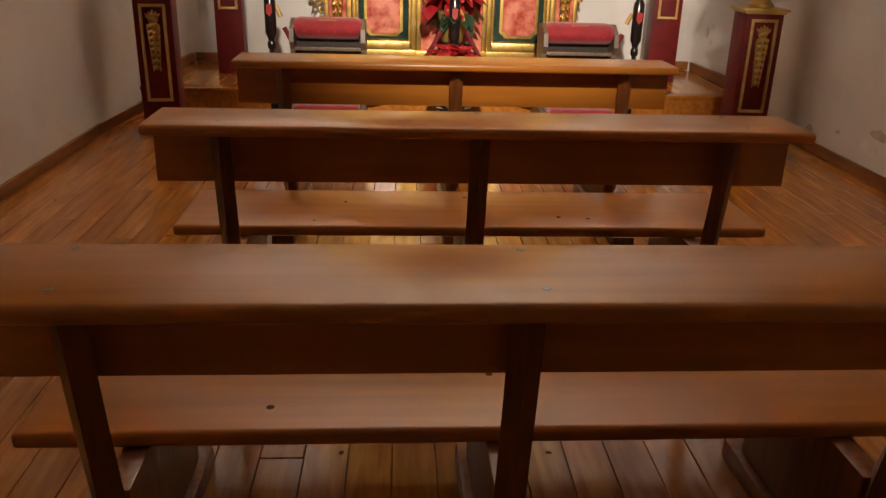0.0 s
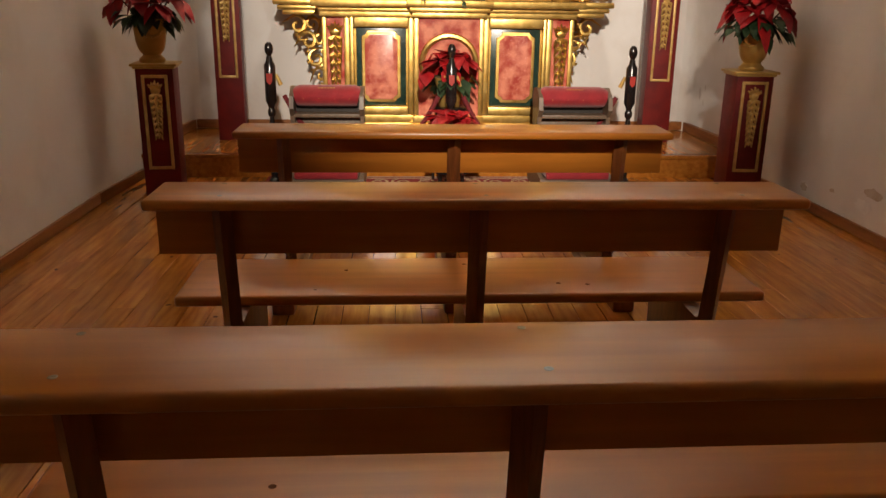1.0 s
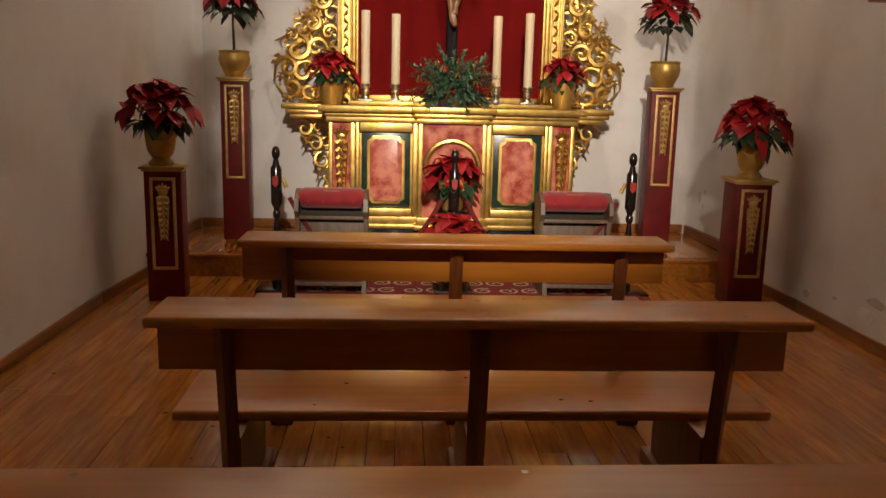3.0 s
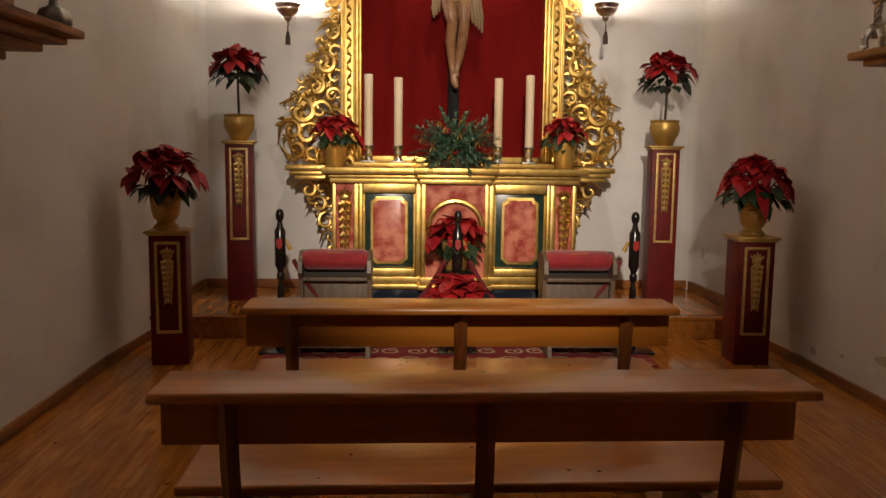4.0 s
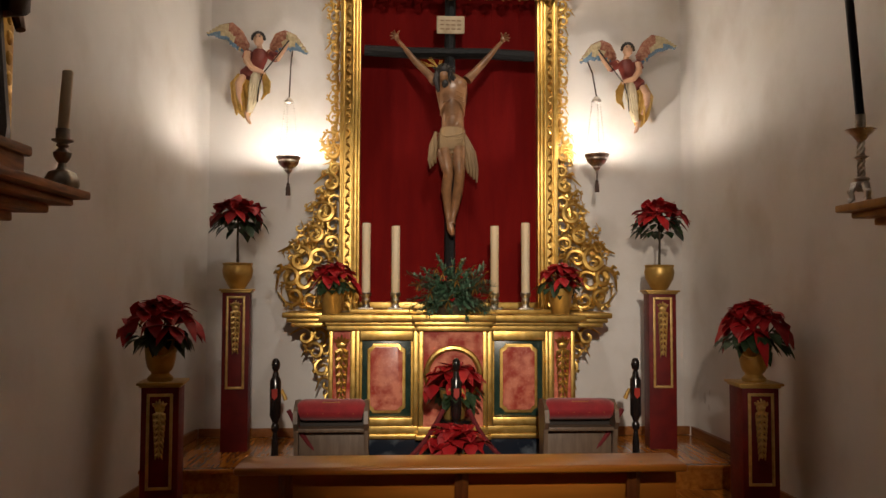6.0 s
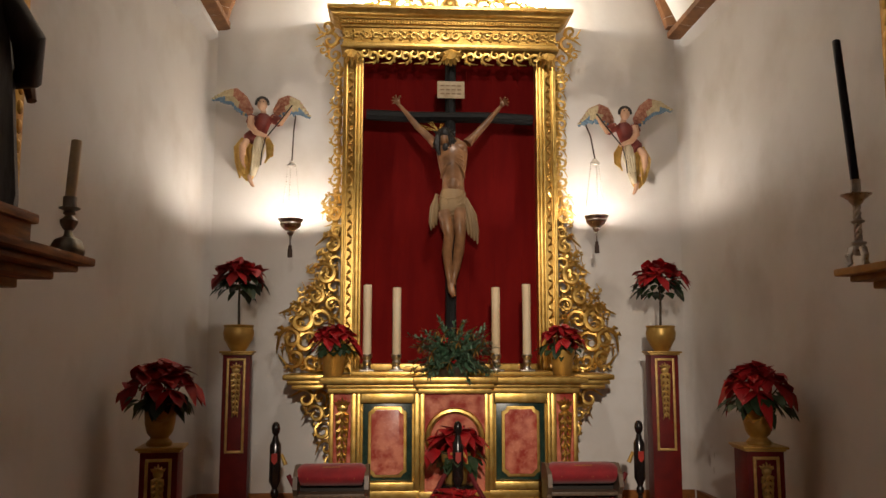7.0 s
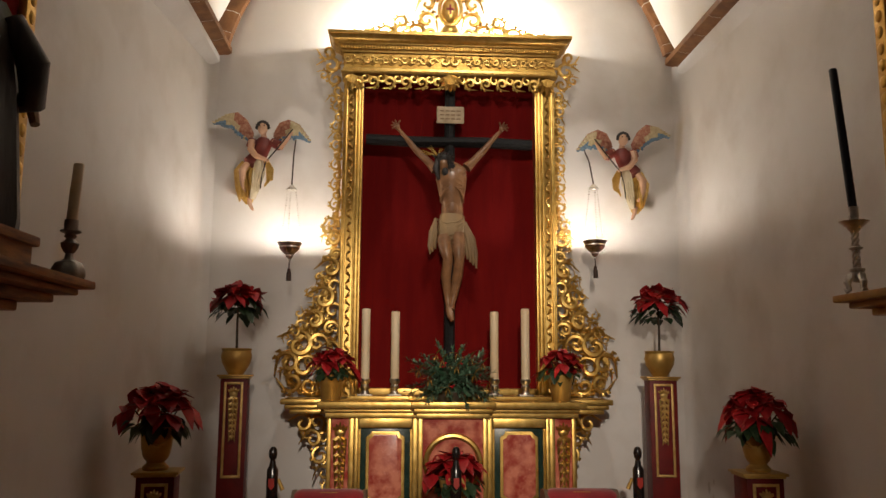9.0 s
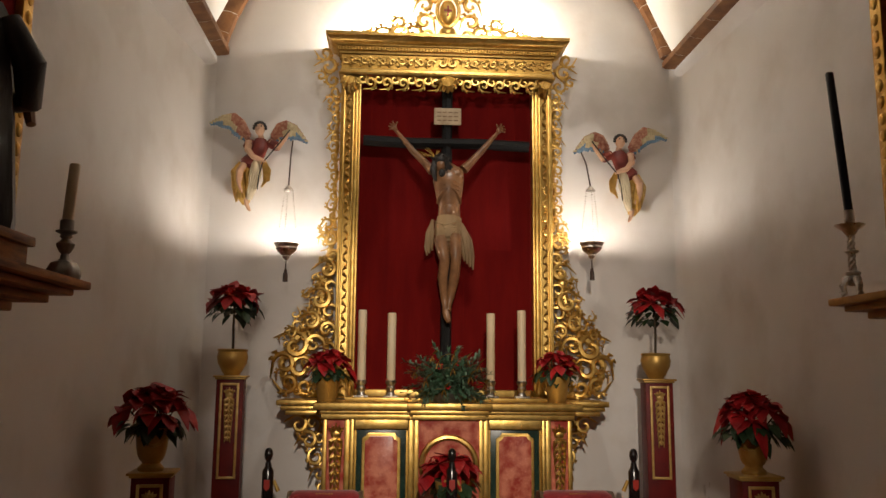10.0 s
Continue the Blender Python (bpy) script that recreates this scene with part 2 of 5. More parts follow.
def scroll(bm, x, y, z, r, ang, flip=1, turns=1.1, fat=0.3, leaves=3, flat=0.75):
    """A carved acanthus C-scroll in the x-z plane: it curls in on itself and throws lobed leaves from its back."""
    n = 18
    pts, rad = [], []
    for i in range(n):
        k = i / (n - 1)
        a = radians(ang) + flip * k * turns * 2 * math.pi
        q = r * (1 - 0.80 * k)
        pts.append((x + q * math.cos(a), y - 0.30 * r * math.sin(k * math.pi), z + q * math.sin(a)))
        rad.append(r * fat * (0.40 + 0.55 * math.sin(math.pi * min(1, k * 0.9 + 0.12))))
    rad[-2], rad[-1] = r * fat * 0.75, r * fat * 0.5
    tube(bm, pts, rad, 6, 0, flat, (0, 1, 0))
    m = leaves + 5
    for j in range(m):
        k = 0.02 + 0.62 * j / m
        a = radians(ang) + flip * k * turns * 2 * math.pi
        q = r * (1 - 0.80 * k)
        c = Vector((x + q * math.cos(a), y, z + q * math.sin(a)))
        tan = Vector((-math.sin(a), 0, math.cos(a))) * flip
        side = -1 if j % 3 == 2 else 1
        out = Vector((math.cos(a), 0, math.sin(a))) * side
        h = r * (0.72 - 0.05 * j) * (1.0 if j % 2 else 0.75) * (0.6 if side < 0 else 1.0)
        up = Vector((0, h, 0))
        p0 = c - out * r * 0.06
        p1, p2 = c + out * h * 0.42 + tan * h * 0.25 - up * 0.42, c + out * h * 0.70 - tan * h * 0.30 - up * 0.12
        tube(bm, [p0, p0.lerp(p1, 0.6) - up * 0.1, p1, p1.lerp(p2, 0.6) - up * 0.1, p2], [r * 0.10, r * 0.17, r * 0.19, r * 0.11, r * 0.03], 5, 0, 0.5, (0, 1, 0))
    if leaves > 2:
        a = radians(ang)
        e = Vector((x + r * math.cos(a), y, z + r * math.sin(a)))
        tan = Vector((-math.sin(a), 0, math.cos(a))) * flip
        tube(bm, [e, e - tan * r * 0.6 + Vector((0, 0.15 * r, 0)), e - tan * r * 1.3 + Vector((0, 0.3 * r, 0))], [r * 0.13, r * 0.12, r * 0.05], 5, 0, 0.75, (0, 1, 0))


def husks(parent, mat, x, y, z0, z1, w, n, label):
    """A pendant of gilded husks that hang from a shell-like flower; each husk is a piece under it."""
    bm = bmesh.new()
    ball(bm, (x, y, z1 - w * 0.4), w * 0.40, squash=(1, 0.5, 1), seg=8)
    for k in range(5):
        t = (k - 2) / 2
        tube(bm, [(x + t * w * 0.12, y, z1 - w * 0.4), (x + t * w * 0.42, y - w * 0.18, z1 - w * 0.1 * abs(t)), (x + t * w * 0.52, y, z1 + w * (0.28 - 0.3 * abs(t)))], [w * 0.10, w * 0.13, w * 0.05], 5)
    head = part("pendant", bm, mat, parent, label)
    h = (z1 - w * 0.8 - z0) / n
    for i in range(n):
        zc = z1 - w * 0.8 - h * i
        q = w * (0.95 - 0.45 * i / n)
        bm = bmesh.new()
        for s in (-1, 1):
            tube(bm, [(x, y, zc + h * 0.2), (x + s * q * 0.36, y - w * 0.2, zc - h * 0.25), (x + s * q * 0.48, y - w * 0.05, zc - h * 1.05)], [q * 0.14, q * 0.21, q * 0.05], 5)
        ball(bm, (x, y - w * 0.14, zc - h * 0.45), q * 0.2, seg=6, squash=(0.8, 0.7, 1.5))
        part("husk", bm, mat, head)


def leaf(bm, at, direction, size, width, droop=0.2, idx=0):
    """One pointed leaf, folded on its midrib, 8 faces."""
    d = Vector(direction).normalized()
    side = d.cross(Vector((0, 0, 1)))
    side = side.normalized() if side.length > 0.05 else Vector((1, 0, 0))
    up = side.cross(d).normalized()
    at = Vector(at)
    mid, lf, rt = [], [], []
    for k, w in ((0, 0.04), (0.3, 0.8), (0.55, 1.0), (0.8, 0.55), (1.0, 0.0)):
        c = at + d * size * k - Vector((0, 0, 1)) * droop * size * k * k
        mid.append(bm.verts.new(c))
        if w:
            lf.append(bm.verts.new(c + side * width * w + up * width * 0.28 * w))
            rt.append(bm.verts.new(c - side * width * w + up * width * 0.28 * w))
    for i in range(3):
        bm.faces.new((mid[i], lf[i], lf[i + 1], mid[i + 1])).material_index = idx
        bm.faces.new((mid[i], mid[i + 1], rt[i + 1], rt[i])).material_index = idx
    bm.faces.new((mid[3], lf[3], mid[4])).material_index = idx
    bm.faces.new((mid[3], mid[4], rt[3])).material_index = idx


# ---- the setting ----
XL, XR, YB, YF, SPRING = -1.18, 3.16, 6.97, -9.0, 4.16
CX = 1.0
MID = (XL + XR) / 2
PLAT, EDGE = 0.16, 5.77


def arch(u):
    """A segmental arch, 1 wide to each side."""
    s, c = math.sin(radians(78)), math.cos(radians(78))
    return (math.sqrt(max(0, 1 - (u * s) ** 2)) - c) / s


def vault_height(x, y):
    """A barrel along the chapel, on the stone mouldings of the side walls."""
    return SPRING + 0.06 + 1.95 * arch(min(1, abs(x - MID) / 2.0))


# side walls lean in a little towards the altar
bm = bmesh.new()
prism_pts = [(XL - 0.4, YF), (XL, YF), (XL, 5.0), (-1.062, 6.84), (-1.05, 6.91), (-1.025, 6.95), (-0.98, YB + 0.001), (XL - 0.4, YB + 0.001)]


def upright(bm, plan, z0, z1, idx=0):
    a = [bm.verts.new((x, y, z0)) for x, y in plan]
    b = [bm.verts.new((x, y, z1)) for x, y in plan]
    n = len(a)
    bm.faces.new(a).material_index = idx
    bm.faces.new(b).material_index = idx
    for i in range(n):
        bm.faces.new((a[i], a[(i + 1) % n], b[(i + 1) % n], b[i])).material_index = idx
    return bm


solo("wall_west", upright(bm, prism_pts, -0.2, 6.4), PLASTER, "off-white rough plaster side wall with faint stains", "wall", kind="structure")
wall_east = solo("wall_east", upright(bmesh.new(), [(XR + 0.4, YF), (XR, YF), (XR, 5.0), (3.116, 6.84), (3.105, 6.91), (3.08, 6.95), (3.035, YB + 0.001), (XR + 0.4, YB + 0.001)], -0.2, 6.4), PLASTER,
     "off-white rough plaster side wall with stains and scuffs", "wall", kind="structure")
solo("wall_north", B(XL - 0.4, XR + 0.4, YB, YB + 0.35, -0.2, 6.6), PLASTER, "off-white plaster wall behind the gilded altar", "wall", kind="structure")
# Unseen end wall, set far back so little light bounces onto the benches.
solo("wall_south", B(XL - 0.4, XR + 0.4, YF - 0.35, YF, -0.2, 6.6), PLASTER, "unseen plain plaster wall added to close the chapel", "wall", kind="structure")
bm = bmesh.new()
NX, NY = 36, 64
grid = [[bm.verts.new((XL + (XR - XL) * i / NX, YF + (YB - YF) * j / NY, vault_height(XL + (XR - XL) * i / NX, YF + (YB - YF) * j / NY))) for j in range(NY + 1)] for i in range(NX + 1)]
for i in range(NX):
    for j in range(NY):
        bm.faces.new((grid[i][j], grid[i + 1][j], grid[i + 1][j + 1], grid[i][j + 1]))
solo("ceiling", bm, VAULT, "white plastered barrel vault", "ceiling", kind="structure")
# roof slab above the vault keeps the place closed
solo("roof_slab", B(XL - 0.4, XR + 0.4, YF - 0.35, YB + 0.35, 6.62, 6.8), VAULT, "plain slab over the vault", "roof", kind="structure")

# ribs of brown stone with pale joints


def rib(name, ends, w, d, label):
    ob = thing(name, label, "rib", kind="structure")
    (xa, ya), (xb, yb) = ends
    n = 22
    pts = []
    for i in range(n + 1):
        k = 0.5 - 0.5 * math.cos(math.pi * i / n)
        x, y = xa + (xb - xa) * k, ya + (yb - ya) * k
        pts.append(Vector((x, y, SPRING + 0.07 + 1.93 * arch(abs(2 * k - 1)))))
    flat = Vector((yb - ya, xa - xb, 0)).normalized()
    centre = Vector(((xa + xb) / 2, (ya + yb) / 2, SPRING))
    for i in range(n):
        bm = bmesh.new()
        quad = []
        for p in (pts[i].lerp(pts[i + 1], 0.015), pts[i].lerp(pts[i + 1], 0.985)):
            inn = (centre - p).normalized()
            quad.append([bm.verts.new(p + flat * s * w * q + inn * h * d) for s, q, h in ((-1, 1, -0.3), (1, 1, -0.3), (1, 1, 0.55), (1, 0.55, 1), (-1, 0.55, 1), (-1, 1, 0.55))])
        a, b = quad
        for j in range(6):
            bm.faces.new((a[j], a[(j + 1) % 6], b[(j + 1) % 6], b[j]))
        bm.faces.new(a), bm.faces.new(b)
        part("stone", bm, RIBSTONE, ob)
    bm = bmesh.new()
    rings = []
    for p in pts:
        inn = (centre - p).normalized()
        rings.append([bm.verts.new(p + flat * s * w * 0.96 * q + inn * h * d * 0.97) for s, q, h in ((-1, 1, -0.3), (1, 1, -0.3), (1, 1, 0.55), (1, 0.55, 1), (-1, 0.55, 1), (-1, 1, 0.55))])
    for a, b in zip(rings, rings[1:]):
        for j in range(6):
            bm.faces.new((a[j], a[(j + 1) % 6], b[(j + 1) % 6], b[j]))
    part("mortar", bm, MORTAR, ob, "pale mortar joints")


rib("rib_back", ((-1.0, YB - 0.07), (3.06, YB - 0.07)), 0.07, 0.11, "brown stone vault rib along the altar wall")


def moulding(name, x, s):
    """A stone string course along a side wall; x is its inner edge, s points into the room."""
    ob = thing(name, "brown stone moulding along the wall with pale joints", "moulding", kind="structure")
    prof = ((0, 0.0), (0, 0.05), (-0.02, 0.06), (-0.5, 0.06), (-0.5, -0.07), (-0.18, -0.07), (-0.13, -0.045), (-0.10, -0.018), (-0.03, -0.012))
    y = YB - 0.003
    r = random.Random(3)
    while y > YF + 0.02:
        y2 = max(y - r.uniform(0.30, 0.42), YF)
        bm = bmesh.new()
        a = [bm.verts.new((x - s * -q, y, SPRING + z)) for q, z in prof]
        b = [bm.verts.new((x - s * -q, y2 + 0.008, SPRING + z)) for q, z in prof]
        n = len(prof)
        for i in range(n):
            bm.faces.new((a[i], a[(i + 1) % n], b[(i + 1) % n], b[i]))
        bm.faces.new(a), bm.faces.new(b)
        part("stone", bm, RIBSTONE, ob)
        y = y2
    bm = bmesh.new()
    a = [bm.verts.new((x + s * (q - 0.004), YB - 0.006, SPRING + z * 0.96 + 0.001)) for q, z in prof]
    b = [bm.verts.new((x + s * (q - 0.004), YF + 0.01, SPRING + z * 0.96 + 0.001)) for q, z in prof]
    for i in range(n):
        bm.faces.new((a[i], a[(i + 1) % n], b[(i + 1) % n], b[i]))
    part("mortar", bm, MORTAR, ob, "pale mortar joints")


moulding("moulding_west", -0.88, 1)
# plaster wedges added under the mouldings to hide their wide undersides
for name, xw, xe in (("coving_west", XL - 0.1, -0.985), ("coving_east", XR + 0.1, 3.085)):
    bm = bmesh.new()
    ends = [[bm.verts.new((x, y, z)) for x, z in ((xw, SPRING - 0.30), (xe, SPRING - 0.075), (xe, SPRING + 0.02), (xw, SPRING + 0.02))] for y in (YF + 0.01, YB - 0.002)]
    for i in range(4):
        bm.faces.new((ends[0][i], ends[0][(i + 1) % 4], ends[1][(i + 1) % 4], ends[1][i]))
    bm.faces.new(ends[0]), bm.faces.new(ends[1])
    solo(name, bm, PLASTER, "off-white plaster filler hiding the underside of the stone moulding", "coving", kind="structure")
moulding("moulding_east", 2.98, -1)

# floor bed, raised step, skirting
floor = solo("floor", B(XL - 0.4, XR + 0.4, YF - 0.3, YB + 0.3, -0.2, -0.012), DARKGAP, "varnished pine plank floor, worn and knotty", "floor", kind="structure")
step = solo("altar_step", B(XL + 0.01, XR - 0.01, EDGE + 0.014, YB - 0.004, -0.011, PLAT - 0.014), DARKGAP, "raised varnished wooden altar step", "step", kind="structure")
part("riser", B(XL + 0.01, XR - 0.01, EDGE, EDGE + 0.012, -0.004, PLAT - 0.026, 0.002), FLOORWOOD, step)
part("nosing", B(XL + 0.01, XR - 0.01, EDGE - 0.018, EDGE + 0.07, PLAT - 0.024, PLAT + 0.002, 0.008), FLOORWOOD, step)
sk = thing("baseboard", "brown wooden skirting board along the plaster walls", "baseboard", kind="structure")
for sx, x0, x1 in ((1, XL, XL + 0.02), (-1, XR - 0.02, XR)):
    part("board", B(x0, x1, YF, 4.99, 0.002, 0.065, 0.004), SKIRTWOOD, sk)
    xe = -1.05 if sx > 0 else 3.11
    bm = upright(bmesh.new(), [(x0 if sx > 0 else x1, 5.0), ((x1 if sx > 0 else x0), 5.0), (xe + sx * 0.02, YB - 0.022), (xe, YB - 0.022)], 0.002, 0.065)
    part("board", bm, SKIRTWOOD, sk)
    bm = upright(bmesh.new(), [(x0 if sx > 0 else x1, 5.78), ((x1 if sx > 0 else x0) + sx * 0.06, 5.78), (xe + sx * 0.022, YB - 0.022), (xe, YB - 0.022)], PLAT + 0.003, PLAT + 0.075)
    part("board", bm, SKIRTWOOD, sk)
part("board", B(XL + 0.06, XR - 0.06, YB - 0.02, YB, PLAT + 0.003, PLAT + 0.075, 0.004), SKIRTWOOD, sk)


# damp stains, a patched spot and scuffs on the east wall
STAIN = material("damp_stain", (0.46, 0.37, 0.27), 0.9, second=(0.56, 0.49, 0.41), scale=14, bump=0.2)
PATCH = material("fresh_plaster", (0.80, 0.785, 0.76), 0.9, scale=9, bump=0.2)
SCUFF = material("grey_scuff", (0.50, 0.46, 0.43), 0.9, second=(0.62, 0.58, 0.54), scale=20, bump=0.2)
rs = random.Random(19)
for name, mat, y, z, w, h in (("stain", STAIN, 4.16, 0.25, 0.11, 0.035), ("patch", PATCH, 4.25, 0.165, 0.10, 0.045), ("stain", STAIN, 4.575, 0.18, 0.035, 0.014), ("stain", STAIN, 3.9, 0.30, 0.12, 0.03),
                              ("scuff", SCUFF, 6.70, 0.50, 0.030, 0.055), ("scuff", SCUFF, 6.62, 0.44, 0.018, 0.035), ("scuff", SCUFF, 6.60, 0.56, 0.012, 0.03), ("stain", STAIN, 4.9, 0.13, 0.05, 0.03)):
    bm = bmesh.new()
    x = XR if y <= 5.0 else XR + (3.116 - XR) * (y - 5.0) / 1.84
    lean = 0.0 if y <= 5.0 else (3.116 - XR) / 1.84
    ring = []
    for i in range(22):
        a, q = 2 * math.pi * i / 22, rs.uniform(0.6, 1.0)
        ring.append((y + w * q * math.cos(a), z + h * q * math.sin(a)))
    front = [bm.verts.new((x + lean * (yy - y) - 0.0015, yy, zz)) for yy, zz in ring]
    back = [bm.verts.new((x + lean * (yy - y) + 0.004, y + (yy - y) * 1.04, z + (zz - z) * 1.04)) for yy, zz in ring]
    bm.faces.new(front)
    for i in range(22):
        bm.faces.new((front[i], front[(i + 1) % 22], back[(i + 1) % 22], back[i]))
    part(name, bm, mat, wall_east)

# ---- benches ----
def bench(c, x0, x1, turn=0.0, drop=0.0):
    ob = thing("bench", "reddish-brown varnished wooden church bench with open plank back", "bench", (0, c, 0), turn, group="benches before the altar")
    bm = bmesh.new()
    prism(bm, [(x0, 0.705 - drop), (x1, 0.705 - drop), (x1, 0.735 - drop), (x0, 0.735 - drop)], -0.115, 0.115)
    bmesh.ops.bevel(bm, geom=list(bm.edges), offset=0.011, segments=3, profile=0.5, affect="EDGES")
    rail = part("top_rail", bm, BENCHWOOD, ob)
    part("back_board", B(x0 - 0.01, x1 + 0.01, 0.05, 0.075, 0.54 - drop, 0.704 - drop, 0.004), BENCHWOOD, ob, "dark vertical back board")
    bm = bmesh.new()
    box(bm, -0.05, 1.80, 0.20, 0.58, 0.305, 0.338, 0.012, seg=3)
    seat = part("seat", bm, BENCHWOOD, ob)
    for px in (x0 + 0.18, (x0 + x1) / 2, x1 - 0.18):
        bm = bmesh.new()
        tube(bm, [(px, 0.0, 0.704 - drop), (px, 0.01, 0.60), (px, 0.03, 0.46), (px, 0.055, 0.32), (px, 0.075, 0.17)], [0.034, 0.031, 0.032, 0.04, 0.05], 4, axis=(0, 1, 0.5))
        for v in bm.verts:
            v.co.x = px + (0.027 if v.co.x > px else -0.027) if abs(v.co.x - px) > 0.012 else v.co.x
        part("post", bm, POSTWOOD, ob)
        part("leg", B(px - 0.024, px + 0.024, 0.085, 0.52, 0.055, 0.304, 0.004), POSTWOOD, ob)
        bm = bmesh.new()
        box(bm, px - 0.045, px + 0.045, -0.22, 0.58, 0.0, 0.054, 0.012, seg=2)
        part("foot", bm, POSTWOOD, ob, "sled foot on the floor")
        for dy in (-0.06, 0.085):
            bm = bmesh.new()
            lathe(bm, [(0.0065, 0), (0.007, 0.0008), (0.0055, 0.0013), (0.003, 0.0006)], (px + 0.004 - dy * 0.1, dy, 0.7345 - drop), 12)
            part("screw", bm, STEEL, rail, "countersunk steel screw")
    rnd = random.Random(int(c * 100))
    for k in range(5):
        bm = bmesh.new()
        lathe(bm, [(rnd.uniform(0.006, 0.012), 0), (0.004, 0.0012)], (rnd.uniform(0.1, 1.6), rnd.uniform(0.25, 0.52), 0.3375), 9)
        part("knot", bm, KNOT, seat, "dark knot in the wood")
    return ob


for c, x0, x1, turn, drop in ((1.155, -0.015, 1.66, 0.6, 0.0), (2.255, -0.025, 1.735, 0.3, 0.018), (3.36, -0.005, 1.73, 0.2, 0.016)):
    bench(c, x0, x1, turn, drop)

# ---- altar ----
altar = thing("altar", "gilded altar table with pink and green marbled panels", "altar", (CX, 5.94, PLAT))
part("base", B(-0.92, 0.92, 0.03, 0.62, 0.0, 0.165, 0.006), BLUEMARBLE, altar, "dark blue veined marble base")
bm = bmesh.new()
box(bm, -0.92, 0.92, 0.0, 0.63, 0.166, 0.20, 0.008)
box(bm, -0.90, 0.90, 0.012, 0.62, 0.20, 0.255, 0.004)
box(bm, -0.27, 0.27, -0.055, 0.05, 0.166, 0.20, 0.008)
box(bm, -0.25, 0.25, -0.035, 0.05, 0.20, 0.255, 0.004)
part("plinth", bm, GOLD, altar, "gilded plinth")
bm = bmesh.new()
box(bm, -0.885, 0.885, 0.06, 0.62, 0.255, 0.93, 0.003)
part("body", bm, GOLDDARK, altar)
for s in (-1, 1):
    for xa, xb, ya, yb, za, zb in ((0.247, 0.285, 0.01, 0.07, 0.256, 0.929), (0.665, 0.694, 0.01, 0.07, 0.256, 0.929), (0.286, 0.664, 0.01, 0.07, 0.862, 0.929), (0.286, 0.664, 0.01, 0.07, 0.256, 0.315),
                                   (0.696, 0.734, 0.03, 0.08, 0.256, 0.929), (0.856, 0.888, 0.03, 0.08, 0.256, 0.929)):
        a, b = sorted((s * xa, s * xb))
        part("stile" if zb - za > 0.3 else "rail", B(a, b, ya, yb, za, zb, 0.008), GOLD, altar, "gilded panel moulding")
for s in (-1, 1):
    m = s * 0.475
    part("panel", B(m - 0.175, m + 0.175, 0.045, 0.06, 0.32, 0.858, 0.002), GREEN, altar, "dark green marbled border")
    h, w, q = 0.225, 0.115, 0.035
    zc = 0.59
    out = []
    for sx, sz in ((1, 1), (-1, 1), (-1, -1), (1, -1)):
        arc = [(m + sx * (w - q * math.cos(t)), zc + sz * (h - q * math.sin(t))) for t in [math.pi / 2 * i / 5 for i in range(6)]]
        # a quarter circle bitten out of each corner
        out += arc[::-1] if sx * sz > 0 else arc
    big = [(m + (x - m) * 1.19, zc + (z - zc) * 1.095) for x, z in out]
    part("field", prism(bmesh.new(), out, 0.022, 0.05, bev=0.004), PINK, altar, "pink veined marble field")
    part("field_frame", prism(bmesh.new(), big, 0.032, 0.05, bev=0.005), GOLD, altar, "gilded notched moulding")
    part("pilaster", B(min(s * 0.735, s * 0.855), max(s * 0.735, s * 0.855), 0.045, 0.08, 0.255, 0.93), PINK, altar, "pink marbled pilaster strip")
    husks(altar, GOLD, s * 0.795, 0.04, 0.40, 0.87, 0.10, 7, "gilded carved husk pendant")
bm = bmesh.new()
box(bm, -0.235, 0.235, -0.005, 0.07, 0.255, 0.93)
part("centre_panel", bm, PINK, altar, "pink marbled centre panel")
bm = bmesh.new()
tube(bm, [(0.19 * math.cos(a), -0.012, 0.62 + 0.19 * math.sin(a)) for a in [2 * math.pi * i / 40 for i in range(41)]], 0.022, 8)
for s in (-1, 1):
    a, b = sorted((s * 0.212, s * 0.245))
    box(bm, a, b, -0.022, 0.05, 0.255, 0.93, 0.006)
part("ring", bm, GOLD, altar, "gilded ring moulding")
bm = bmesh.new()
box(bm, -0.90, 0.90, 0.0, 0.62, 0.93, 0.965, 0.006)
box(bm, -0.91, 0.91, -0.01, 0.62, 0.965, 0.995, 0.010)
box(bm, -0.26, 0.26, -0.045, 0.1, 0.93, 0.965, 0.006)
box(bm, -0.28, 0.28, -0.065, 0.1, 0.965, 1.0, 0.010)
part("frieze", bm, GOLD, altar, "gilded frieze")
bm = bmesh.new()
box(bm, -0.955, 0.955, -0.05, 0.62, 0.995, 1.045, 0.012)
box(bm, -0.30, 0.30, -0.095, 0.1, 1.0, 1.048, 0.012)
part("mensa", bm, GOLD, altar, "gilded altar top with moulded edge")
part("gradine", B(-0.75, 0.75, 0.22, 0.62, 1.046, 1.075, 0.006), GOLD, altar, "low gilded ledge along the altar top")
